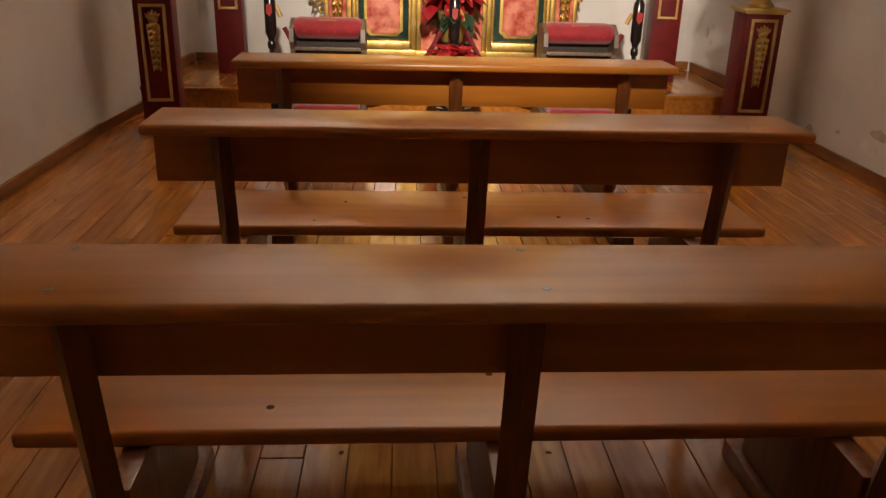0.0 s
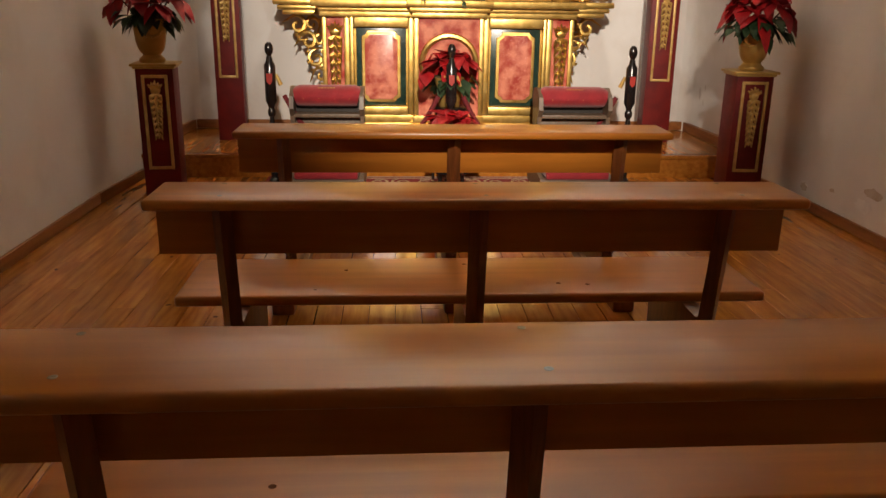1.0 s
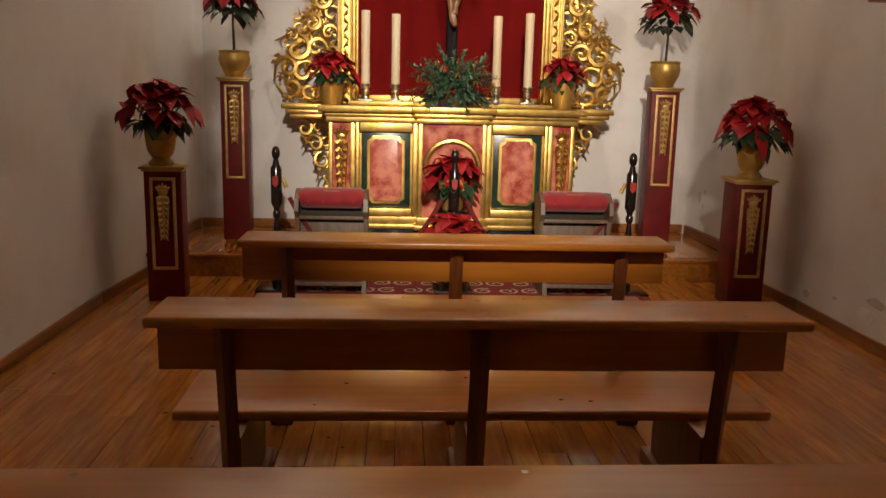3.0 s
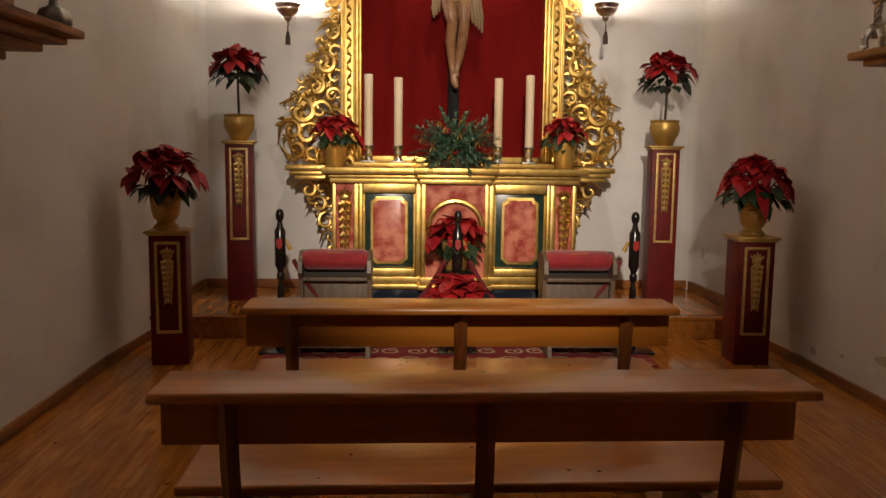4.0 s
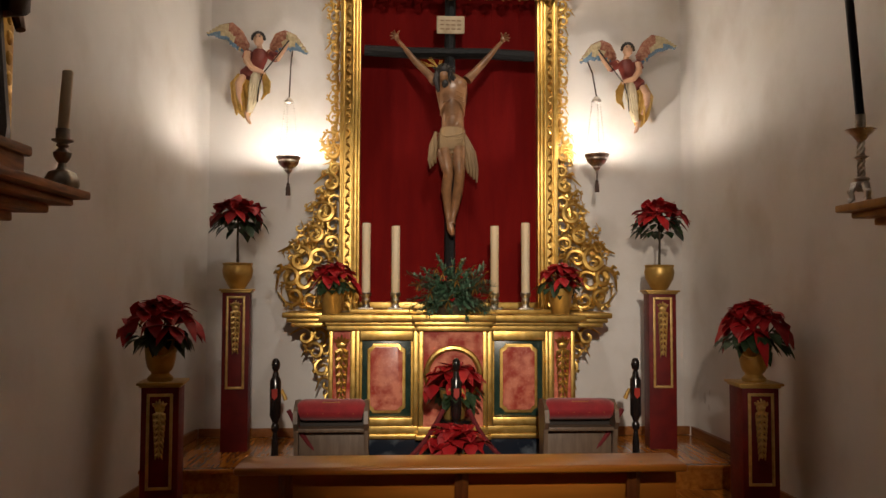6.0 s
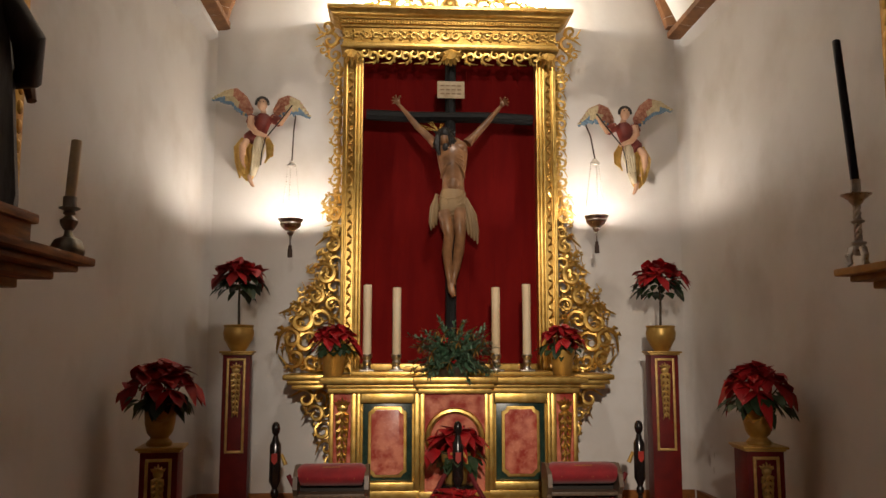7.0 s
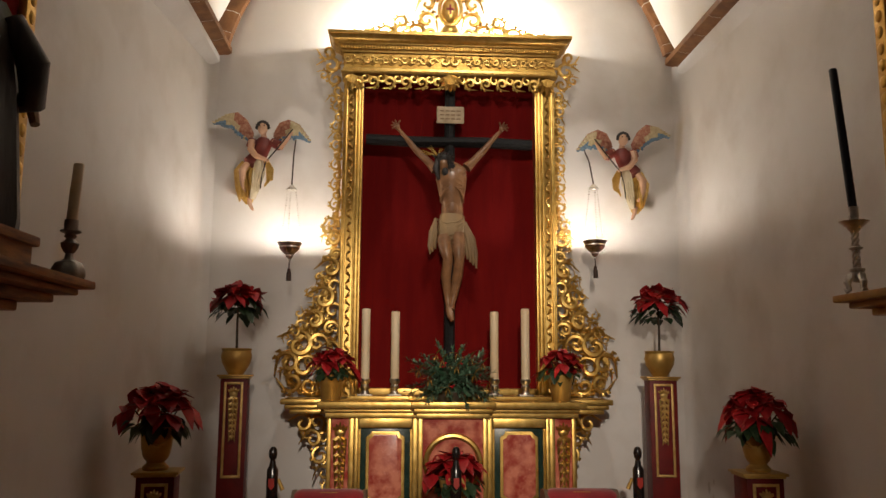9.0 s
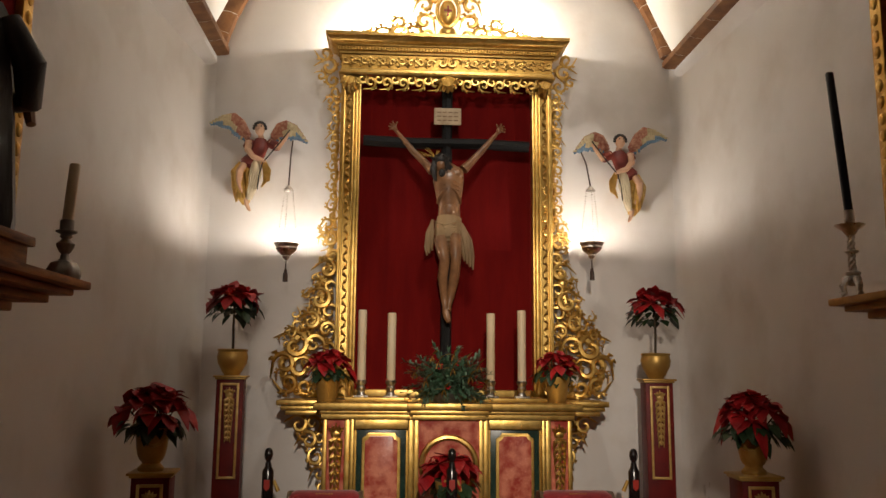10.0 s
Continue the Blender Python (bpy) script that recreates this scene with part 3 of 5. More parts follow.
# carved wings at both ends
for s in (-1, 1):
    bm = bmesh.new()
    a, b = sorted((s * 0.90, s * 1.22))
    box(bm, a, b, 0.52, 0.98, 0.93, 0.965, 0.01)
    a, b = sorted((s * 0.90, s * 1.255))
    box(bm, a, b, 0.50, 0.98, 0.966, 1.0, 0.012)
    a, b = sorted((s * 0.90, s * 1.285))
    box(bm, a, b, 0.48, 0.98, 1.001, 1.045, 0.014)
    part("wing_ledge", bm, GOLD, altar, "gilded ledge")
    bm = bmesh.new()
    for u, z, r, ang, f in ((1.13, 0.85, 0.075, 60, 1), (1.02, 0.86, 0.06, 200, -1), (1.05, 0.73, 0.075, 30, 1), (0.96, 0.74, 0.05, 150, -1), (0.99, 0.60, 0.07, 80, -1),
                            (0.96, 0.47, 0.065, 20, 1), (0.93, 0.36, 0.045, 70, -1), (1.1, 0.78, 0.045, 250, 1), (0.93, 0.66, 0.04, 100, 1), (0.93, 0.53, 0.035, 90, -1)):
        scroll(bm, s * u, 0.72, z, r, ang if s > 0 else 180 - ang, f * s, fat=0.25)
    part("wing_carving", bm, GOLD, altar, "openwork gilded acanthus carving")

# ---- retable ----
ret = thing("retable", "tall gilded retable frame with carved scrolls, red cloth inside", "altarpiece", (CX + 0.02, 6.72, PLAT + 1.05))
part("cloth", B(-0.78, 0.78, 0.155, 0.17, 0.0, 2.7), CLOTH, ret, "deep red cloth lining")
bm = bmesh.new()
rnd = random.Random(4)
for i in range(7):
    xx = -0.62 + 0.2 * i + rnd.uniform(-0.03, 0.03)
    tube(bm, [(xx, 0.158, 0.02), (xx + 0.01, 0.158, 1.3), (xx - 0.01, 0.158, 2.6)], [0.008, 0.005, 0.008], 6, flat=0.6, axis=(0, 1, 0))
part("fold", bm, CLOTH, ret, "soft folds in the red cloth")
for s in (-1, 1):
    bm = bmesh.new()
    for xa, xb, ya, yb in ((0.735, 0.757, 0.05, 0.20), (0.757, 0.785, 0.02, 0.20), (0.785, 0.80, 0.0, 0.20), (0.862, 0.88, -0.01, 0.2), (0.88, 0.90, 0.02, 0.2)):
        a, b = sorted((s * xa, s * xb))
        box(bm, a, b, ya, yb, 0.0, 2.66, 0.006)
    a, b = sorted((s * 0.80, s * 0.862))
    box(bm, a, b, 0.03, 0.2, 0.0, 2.66)
    side = part("frame_side", bm, GOLD, ret, "gilded moulded frame side")
    bm = bmesh.new()
    for i in range(44):
        z = 0.04 + 0.06 * i
        t = 1 if i % 2 else -1
        tube(bm, [(s * 0.831 - t * 0.018, 0.025, z - 0.025), (s * 0.831 + t * 0.008, 0.008, z), (s * 0.831 + t * 0.016, 0.02, z + 0.03)], [0.006, 0.014, 0.004], 5)
    part("frame_carving", bm, GOLD, side, "running leaf carving")
part("frame_bottom", B(-0.735, 0.735, 0.05, 0.19, 0.0, 0.07, 0.008), GOLD, ret)


def band(prof):
    """A moulding mitred round the front and both ends; prof gives how far out and how high."""
    bm = bmesh.new()
    rings = [[bm.verts.new(c) for c in ((-0.90 - o, 0.22, z), (-0.90 - o, -o, z), (0.90 + o, -o, z), (0.90 + o, 0.22, z))] for o, z in prof]
    for p, q in zip(rings, rings[1:]):
        for i in range(4):
            bm.faces.new((p[i], p[(i + 1) % 4], q[(i + 1) % 4], q[i]))
    bm.faces.new(rings[0]), bm.faces.new(rings[-1])
    return bm


part("architrave", band(((0.0, 2.700), (0.022, 2.702), (0.026, 2.715), (0.020, 2.728), (0.012, 2.732), (0.012, 2.752), (0.004, 2.757))), GOLD, ret, "gilded moulded band")
part("frieze", band(((0.004, 2.758), (0.004, 2.884))), GOLDDARK, ret, "gilded frieze")
part("lower_moulding", band(((0.010, 2.885), (0.022, 2.888), (0.024, 2.900), (0.016, 2.906), (0.020, 2.912))), GOLD, ret, "gilded moulded band")
part("bead_band", band(((0.024, 2.913), (0.034, 2.916), (0.036, 2.944), (0.030, 2.947))), GOLDDARK, ret, "gilded band")
part("cornice", band(((0.040, 2.948), (0.052, 2.951), (0.054, 2.960), (0.060, 2.963), (0.078, 2.968), (0.100, 2.980), (0.114, 2.998), (0.118, 3.008), (0.132, 3.010), (0.134, 3.036), (0.120, 3.040))), GOLD, ret, "gilded flared cornice")
# leafy scroll relief on the frieze: a waving stem that throws a curl into each bend
bm = bmesh.new()
for s in (-1, 1):
    tube(bm, [(s * (0.10 + 0.80 * i / 60), -0.012, 2.822 + 0.028 * math.sin(i * math.pi / 6)) for i in range(60)], 0.0065, 5)
    for k in range(10):
        u = 0.10 + 0.80 * (6 * k + 3) / 60
        up = 1 if k % 2 == 0 else -1
        scroll(bm, s * (u + 0.012), -0.010, 2.822 - up * 0.006, 0.030, 180 if s > 0 else 0, -s * up, 1.3, 0.22, 4, 0.6)
        for q in (-0.022, 0.022):
            tube(bm, [(s * (u + q), -0.012, 2.822 + up * 0.022), (s * (u + q * 1.9), -0.016, 2.822 + up * 0.040), (s * (u + q * 2.6), -0.010, 2.822 + up * 0.032)], [0.005, 0.009, 0.002], 5, 0, 0.6, (0, 1, 0))
    scroll(bm, s * 0.045, -0.012, 2.822, 0.042, 90, s, 1.3, 0.22, 4, 0.6)
part("frieze_relief", bm, GOLD, ret, "leafy scroll relief on the frieze")
bm = bmesh.new()
for i in range(74):
    x = -0.915 + 1.83 * i / 73
    ball(bm, (x, -0.036, 2.930), 0.011, seg=6, squash=(0.75, 0.8, 1.15))
part("beading", bm, GOLD, ret, "carved bead moulding")
bm = bmesh.new()
for i in range(26):
    x = -0.86 + 1.72 * i / 25
    if abs(x) > 0.10:
        s = 1 if x > 0 else -1
        scroll(bm, x, 0.0, 2.665 - 0.03 * (i % 2), 0.042 + 0.008 * (i % 2), 70 + 200 * (i % 2), s * (-1) ** i, 1.25, 0.3, 3, 0.6)
for k in range(7):
    a = radians(200 + 140 * k / 6)
    tube(bm, [(0, -0.01, 2.70), (0.06 * math.cos(a), -0.045, 2.68 + 0.08 * math.sin(a)), (0.10 * math.cos(a), -0.02, 2.69 + 0.13 * math.sin(a))], [0.012, 0.024, 0.012], 6)
for s in (-1, 1):
    for k in range(5):
        a = radians(200 + 140 * k / 4)
        tube(bm, [(s * 0.83, -0.02, 2.68), (s * 0.83 + 0.05 * math.cos(a), -0.05, 2.66 + 0.06 * math.sin(a)), (s * 0.83 + 0.08 * math.cos(a), -0.02, 2.66 + 0.11 * math.sin(a))], [0.012, 0.022, 0.01], 6)
part("valance", bm, GOLD, ret, "carved valance with a central shell")
# crest
bm = bmesh.new()
for s in (-1, 1):
    for u, z, r, ang, f in ((0.80, 3.07, 0.05, 20, 1), (0.68, 3.07, 0.065, 150, -1), (0.55, 3.09, 0.075, 30, 1), (0.42, 3.10, 0.085, 160, -1), (0.42, 3.20, 0.06, 10, 1), (0.29, 3.10, 0.085, 60, 1),
                            (0.20, 3.22, 0.08, 170, -1), (0.16, 3.10, 0.07, 200, 1), (0.20, 3.37, 0.075, 20, 1), (0.10, 3.44, 0.06, 150, -1), (0.62, 3.05, 0.04, 90, 1), (0.34, 3.06, 0.045, 90, -1)):
        scroll(bm, s * u, 0.06, z, r, ang if s > 0 else 180 - ang, f * s, fat=0.25)
ball(bm, (0, 0.04, 3.30), 0.085, squash=(0.9, 0.5, 1.45), seg=16)
tube(bm, [(0.095 * math.cos(a), 0.0, 3.30 + 0.14 * math.sin(a)) for a in [2 * math.pi * i / 24 for i in range(25)]], 0.016, 6)
ball(bm, (0, 0.03, 3.12), 0.06, squash=(1.2, 0.7, 1), seg=12)
crest = part("crest", bm, GOLD, ret, "openwork gilded crest with a cartouche")
bm = bmesh.new()
box(bm, -0.008, 0.008, -0.008, -0.001, 3.26, 3.35)
box(bm, -0.035, 0.035, -0.008, -0.001, 3.30, 3.316)
part("crest_cross", bm, EMBLEM, crest, "small red cross on the cartouche")
# side carvings
for s in (-1, 1):
    bm = bmesh.new()
    low = ((0.96, 2.18, .05, 40, 1), (0.97, 1.30, .07, 60, 1), (0.94, 1.16, .06, 170, -1), (0.98, 1.05, .085, 50, 1), (0.95, 0.90, .06, 190, -1), (1.03, 0.80, .10, 60, 1), (0.95, 0.70, .07, 180, -1),
           (1.10, 0.62, .085, 40, 1), (0.97, 0.55, .075, 220, -1), (1.22, 0.42, .12, 70, 1), (1.07, 0.43, .09, 200, -1), (0.95, 0.38, .07, 60, 1), (1.30, 0.27, .10, 10, 1), (1.17, 0.24, .10, 150, -1),
           (1.03, 0.24, .085, 40, 1), (0.95, 0.16, .06, 170, -1), (1.27, 0.12, .085, -40, -1), (1.13, 0.09, .07, 210, 1), (1.01, 0.08, .065, 60, -1), (1.20, 0.05, .05, 20, 1), (1.32, 0.19, .05, 0, 1),
           (1.07, 0.72, .05, 0, -1), (0.99, 1.43, .05, 30, 1), (1.15, 0.5, .05, 80, 1), (1.05, 0.94, .04, 20, 1), (1.26, 0.52, .05, 30, 1))
    for u, z, r, ang, f in low:
        scroll(bm, s * u, 0.12, z, r, ang if s > 0 else 180 - ang, f * s, fat=0.25, leaves=4)
    rk = random.Random(11)
    for k in range(64):
        z = rk.uniform(0.04, 1.4)
        wide = 0.40 if z < 0.5 else 0.40 - 0.30 * (z - 0.5) / 0.6 if z < 1.1 else 0.10
        scroll(bm, s * (0.93 + rk.uniform(0.0, wide)), 0.14, z, rk.uniform(0.03, 0.05), rk.uniform(0, 360), rk.choice((-1, 1)), 0.9, 0.26, 4)
    tube(bm, [(s * 0.93, 0.16, 0.03), (s * 1.15, 0.16, 0.03), (s * 1.29, 0.16, 0.10), (s * 1.34, 0.16, 0.28), (s * 1.24, 0.16, 0.46), (s * 1.06, 0.16, 0.62), (s * 1.0, 0.16, 0.9), (s * 0.95, 0.16, 1.3)], [0.03, 0.035, 0.035, 0.03, 0.035, 0.03, 0.03, 0.02], 6)
    for i in range(13):
        z = 1.50 + 0.085 * i
        scroll(bm, s * (0.94 + 0.016 * (i % 2)), 0.10, z, 0.046, 30 + 120 * (i % 2), s * (-1) ** i, fat=0.25, leaves=3)
    tube(bm, [(s * (0.925 + 0.02 * (i % 2)), 0.14, 1.4 + 0.118 * i) for i in range(11)], 0.018, 5)
    for u, z, r, ang, f in ((1.02, 2.80, .08, 60, 1), (1.05, 2.92, .065, -30, -1), (0.98, 2.68, .06, 30, -1), (1.08, 2.72, .045, 80, 1), (0.95, 2.58, .05, 200, 1), (1.00, 2.50, .04, 40, 1)):
        scroll(bm, s * u, 0.10, z, r, ang if s > 0 else 180 - ang, f * s, fat=0.25)
    part("side_carving", bm, GOLD, ret, "openwork gilded acanthus scrolls")

# ---- pedestals ----
def pedestal(x, y, z, w, h, panel, rows, turn, label, group):
    ob = thing("pedestal", label, "pedestal", (x, y, z), turn, group)
    q = w / 2
    part("body", B(-q, q, -q, q, 0.0, h - 0.03, 0.004), LACQUER, ob)
    bm = bmesh.new()
    box(bm, -q - 0.012, q + 0.012, -q - 0.012, q + 0.012, h - 0.03, h - 0.016, 0.005)
    box(bm, -q - 0.026, q + 0.026, -q - 0.026, q + 0.026, h - 0.016, h, 0.006)
    part("cap", bm, GOLDPAINT, ob, "gold-painted moulded cap")
    pw, z0, z1 = panel
    bm = bmesh.new()
    for a in ((-pw, -pw + 0.018, z0, z1), (pw - 0.018, pw, z0, z1), (-pw + 0.018, pw - 0.018, z0, z0 + 0.018), (-pw + 0.018, pw - 0.018, z1 - 0.018, z1)):
        box(bm, a[0], a[1], -q - 0.012, -q, a[2], a[3], 0.004)
    part("panel_frame", bm, GILTPAINT, ob, "gilded moulding frame")
    husks(ob, GILTPAINT, 0, -q - 0.004, z1 - (z1 - z0) * rows, z1 - 0.055, 0.078, 8, "carved gilded husk pendant")
    return ob


LBL = "dark red lacquered wooden pedestal with gilded panel moulding"
pedestal(-0.81, 5.17, 0, 0.215, 0.83, (0.075, 0.20, 0.765), 0.68, 6, LBL, "low pedestals by the step")
pedestal(2.845, 5.17, 0, 0.225, 0.815, (0.08, 0.19, 0.755), 0.72, -3, LBL, "low pedestals by the step")
pedestal(-0.63, 6.46, PLAT, 0.20, 1.225, (0.07, 0.47, 1.17), 0.62, 5, "tall " + LBL, "tall pedestals beside the altar")
pedestal(2.67, 6.46, PLAT, 0.21, 1.225, (0.074, 0.47, 1.17), 0.66, -6, "tall " + LBL, "tall pedestals beside the altar")


# ---- poinsettias ----
def poinsettia(ob, base, top, r, heads, seed, stem=False, droop=0.35, flat=0.62):
    """Stems, dark leaves and rosettes of broad red bracts over a pot's mouth."""
    rnd = random.Random(seed)
    zc = top - r * flat
    bmS, bmL = bmesh.new(), bmesh.new()
    if stem:
        tube(bmS, [(0, 0, base), (0.006, 0, (base + zc) / 2), (0, 0.004, zc)], [0.011, 0.009, 0.009], 6)
    for k in range(heads):
        a = 2.4 * k + rnd.uniform(-0.2, 0.2)
        u = math.sqrt((k + 0.3) / heads)
        c = Vector((r * 0.68 * u * math.cos(a), r * 0.68 * u * math.sin(a), zc + r * flat * 0.82 * math.sqrt(max(0.03, 1 - u * u)) - 0.12 * r + rnd.uniform(-0.05, 0.05) * r))
        out = Vector((math.cos(a) * u, math.sin(a) * u, 1.0 - 0.45 * u)).normalized()
        tube(bmS, [(0, 0, zc - 0.3 * r if stem else base), (c.x * 0.5, c.y * 0.5, (zc + base) / 2 if not stem else zc), c], [0.006, 0.005, 0.004], 4)
        bm = bmesh.new()
        n = rnd.randint(6, 8)
        s = out.orthogonal().normalized()
        t = out.cross(s)
        for i in range(n):
            b = 2 * math.pi * i / n + rnd.uniform(-0.25, 0.25)
            d = s * math.cos(b) + t * math.sin(b) + out * rnd.uniform(-0.1, 0.35)
            leaf(bm, c, d, r * rnd.uniform(0.40, 0.80), r * rnd.uniform(0.15, 0.24), droop * rnd.uniform(0.1, 1.2))
        for i in range(4):
            b = rnd.uniform(0, 6.28)
            leaf(bm, c, s * math.cos(b) + t * math.sin(b) + out * 0.9, r * 0.26, r * 0.09, 0.1)
        bmesh.ops.remove_doubles(bm, verts=bm.verts, dist=0.0002)
        part("flower_head", bm, BRACT, ob, "rosette of deep red bracts")
    for k in range(heads * 5):
        a = rnd.uniform(0, 6.28)
        u = rnd.uniform(0.15, 0.72)
        c = Vector((r * u * math.cos(a), r * u * math.sin(a), zc - r * rnd.uniform(0.0, 0.62 if stem else 0.42)))
        leaf(bmL, c, (math.cos(a), math.sin(a), rnd.uniform(-1.0, 0.1)), r * rnd.uniform(0.3, 0.5), r * rnd.uniform(0.12, 0.19), droop)
    tagged(part("stem", bmS, STEM, ob), kind="stuff")
    tagged(part("foliage", bmL, LEAF, ob, "dark green leaves"), kind="stuff")


def urn_plant(x, y, z, seed, turn):
    ob = thing("poinsettia", "red poinsettia in a gold urn with relief on a pedestal", "potted plant", (x, y, z), turn, "poinsettias on low pedestals")
    bm = bmesh.new()
    lathe(bm, [(0.072, 0), (0.076, 0.010), (0.074, 0.022), (0.062, 0.032), (0.052, 0.044), (0.055, 0.052), (0.066, 0.062), (0.078, 0.085), (0.088, 0.13), (0.093, 0.19), (0.094, 0.228), (0.099, 0.236), (0.099, 0.250), (0.091, 0.252), (0.086, 0.225)], seg=28)
    for s in (-1, 1):
        tube(bm, [(s * 0.066, -0.066, 0.195), (s * 0.034, -0.086, 0.158), (0, -0.092, 0.148)], [0.007, 0.010, 0.010], 6)
        ball(bm, (s * 0.064, -0.058, 0.188), 0.014, seg=8)
    urn = part("urn", bm, GOLDPAINT, ob, "gold urn with garland relief")
    part("soil", L([(0.086, 0.225), (0.05, 0.232), (0.001, 0.234)], seg=16), SOIL, urn)
    poinsettia(ob, 0.225, 0.525, 0.24, 11, seed, droop=0.5, flat=0.80)
    return ob


urn_plant(-0.83, 5.17, 0.83, 3, 20)
urn_plant(2.85, 5.17, 0.815, 8, -40)


def bowl_plant(x, y, z, seed):
    ob = thing("poinsettia", "standard red poinsettia with bare stem in gold bowl", "potted plant", (x, y, z), seed * 31, "poinsettias on tall pedestals")
    part("pot", L([(0.055, 0), (0.06, 0.01), (0.075, 0.03), (0.108, 0.09), (0.117, 0.14), (0.108, 0.178), (0.116, 0.195), (0.106, 0.2), (0.096, 0.18), (0.09, 0.165)], seg=28), GOLDPAINT, ob, "rounded gold pot")
    part("soil", L([(0.094, 0.168), (0.05, 0.178), (0.001, 0.18)], seg=16), SOIL, ob)
    poinsettia(ob, 0.17, 0.700, 0.225, 9, seed, stem=True, droop=0.3, flat=0.5)
    return ob


bowl_plant(-0.63, 6.46, PLAT + 1.225, 5)
bowl_plant(2.67, 6.46, PLAT + 1.225, 12)


def small_pot(x, y, z, seed, r=0.19, label="red poinsettia in small brass pot on the altar", group="poinsettias on the altar"):
    ob = thing("poinsettia", label, "potted plant", (x, y, z), seed * 17, group)
    part("pot", L([(0.066, 0), (0.07, 0.006), (0.085, 0.13), (0.095, 0.15), (0.098, 0.19), (0.09, 0.192), (0.086, 0.17)], seg=28), GOLDPAINT, ob, "brass-coloured pot")
    part("soil", L([(0.086, 0.165), (0.05, 0.172), (0.001, 0.175)], seg=16), SOIL, ob)
    poinsettia(ob, 0.16, 0.40, r, 9, seed, droop=0.4, flat=0.8)
    return ob


MT = PLAT + 1.045
small_pot(0.115, 6.22, MT, 21)
small_pot(1.83, 6.22, MT, 22)
ps = thing("plant_stand", "dark wooden plant stand before the altar", "stand", (0.985, 5.60, 0))
part("top", L([(0.12, 0.50), (0.125, 0.505), (0.125, 0.52), (0.115, 0.525)], seg=24), BLACKWOOD, ps)
for a in (0.5, 2.6, 4.7):
    bm = bmesh.new()
    tube(bm, [(0.09 * math.cos(a), 0.09 * math.sin(a), 0.50), (0.12 * math.cos(a), 0.12 * math.sin(a), 0.0)], [0.012, 0.010], 6)
    part("leg", bm, BLACKWOOD, ps)
small_pot(0.985, 5.60, 0.525, 31, 0.225, "large red poinsettia in gold pot before the altar", "poinsettias before the altar")
stool = thing("plant_stool", "low dark wooden stool on the rug", "stool", (0.985, 5.26, 0.011))
part("top", L([(0.11, 0.13), (0.115, 0.135), (0.115, 0.147), (0.10, 0.15)], seg=24), BLACKWOOD, stool)
for a in (0.5, 2.6, 4.7):
    bm = bmesh.new()
    tube(bm, [(0.08 * math.cos(a), 0.08 * math.sin(a), 0.135), (0.09 * math.cos(a), 0.09 * math.sin(a), 0.0)], [0.014, 0.012], 6)
    part("leg", bm, BLACKWOOD, stool)
small_pot(0.985, 5.26, 0.161, 33, 0.225, "red poinsettia in gold pot on a low stool", "poinsettias before the altar")


# ---- stanchions and ropes ----
def stanchion(x, y):
    ob = thing("stanchion", "black turned wooden barrier post with red emblem", "stanchion", (x, y, 0), group="barrier posts")
    part("base_plate", B(-0.13, 0.13, -0.13, 0.13, 0.0, 0.02, 0.006), BLACKWOOD, ob)
    part("post", L([(0.036, 0.02), (0.036, 0.06), (0.022, 0.075), (0.024, 0.12), (0.018, 0.14), (0.024, 0.25), (0.022, 0.40), (0.014, 0.47), (0.024, 0.485), (0.026, 0.51), (0.017, 0.53), (0.024, 0.55),
                    (0.036, 0.575), (0.036, 0.80), (0.022, 0.825), (0.018, 0.85), (0.014, 0.858), (0.024, 0.875), (0.028, 0.9), (0.024, 0.925), (0.013, 0.94), (0.002, 0.943)], seg=16), BLACKWOOD, ob)
    bm = bmesh.new()
    prism(bm, [(-0.018, 0.70), (0.0, 0.68), (0.018, 0.70), (0.018, 0.75), (-0.018, 0.75)], -0.041, -0.034)
    part("emblem", bm, EMBLEM, ob, "small red shield")
    return ob


for sx in (-0.175, 0.985, 2.165):
    stanchion(sx, 5.42)
for xa, xb in ((-0.175, 0.985), (0.985, 2.165)):
    ob = thing("barrier_rope", "dark red barrier rope sagging between black posts", "rope", (0, 5.42, 0), group="barrier ropes")
    bm = bmesh.new()
    pts = []
    for i in range(25):
        k = i / 24
        pts.append((xa + 0.035 + (xb - xa - 0.07) * k, 0.02 + 0.08 * math.sin(math.pi * k), 0.74 - 0.58 * (1 - (2 * k - 1) ** 2) ** 0.8))
    tube(bm, pts[1:-1], 0.016, 8)
    part("cord", bm, ROPE, ob)
    for p, q in ((pts[0], pts[2]), (pts[-1], pts[-3])):
        bm = bmesh.new()
        tube(bm, [p, Vector(p).lerp(Vector(q), 0.3)], [0.011, 0.015], 8)
        part("ferrule", bm, GOLDPAINT, ob, "brass hook end")


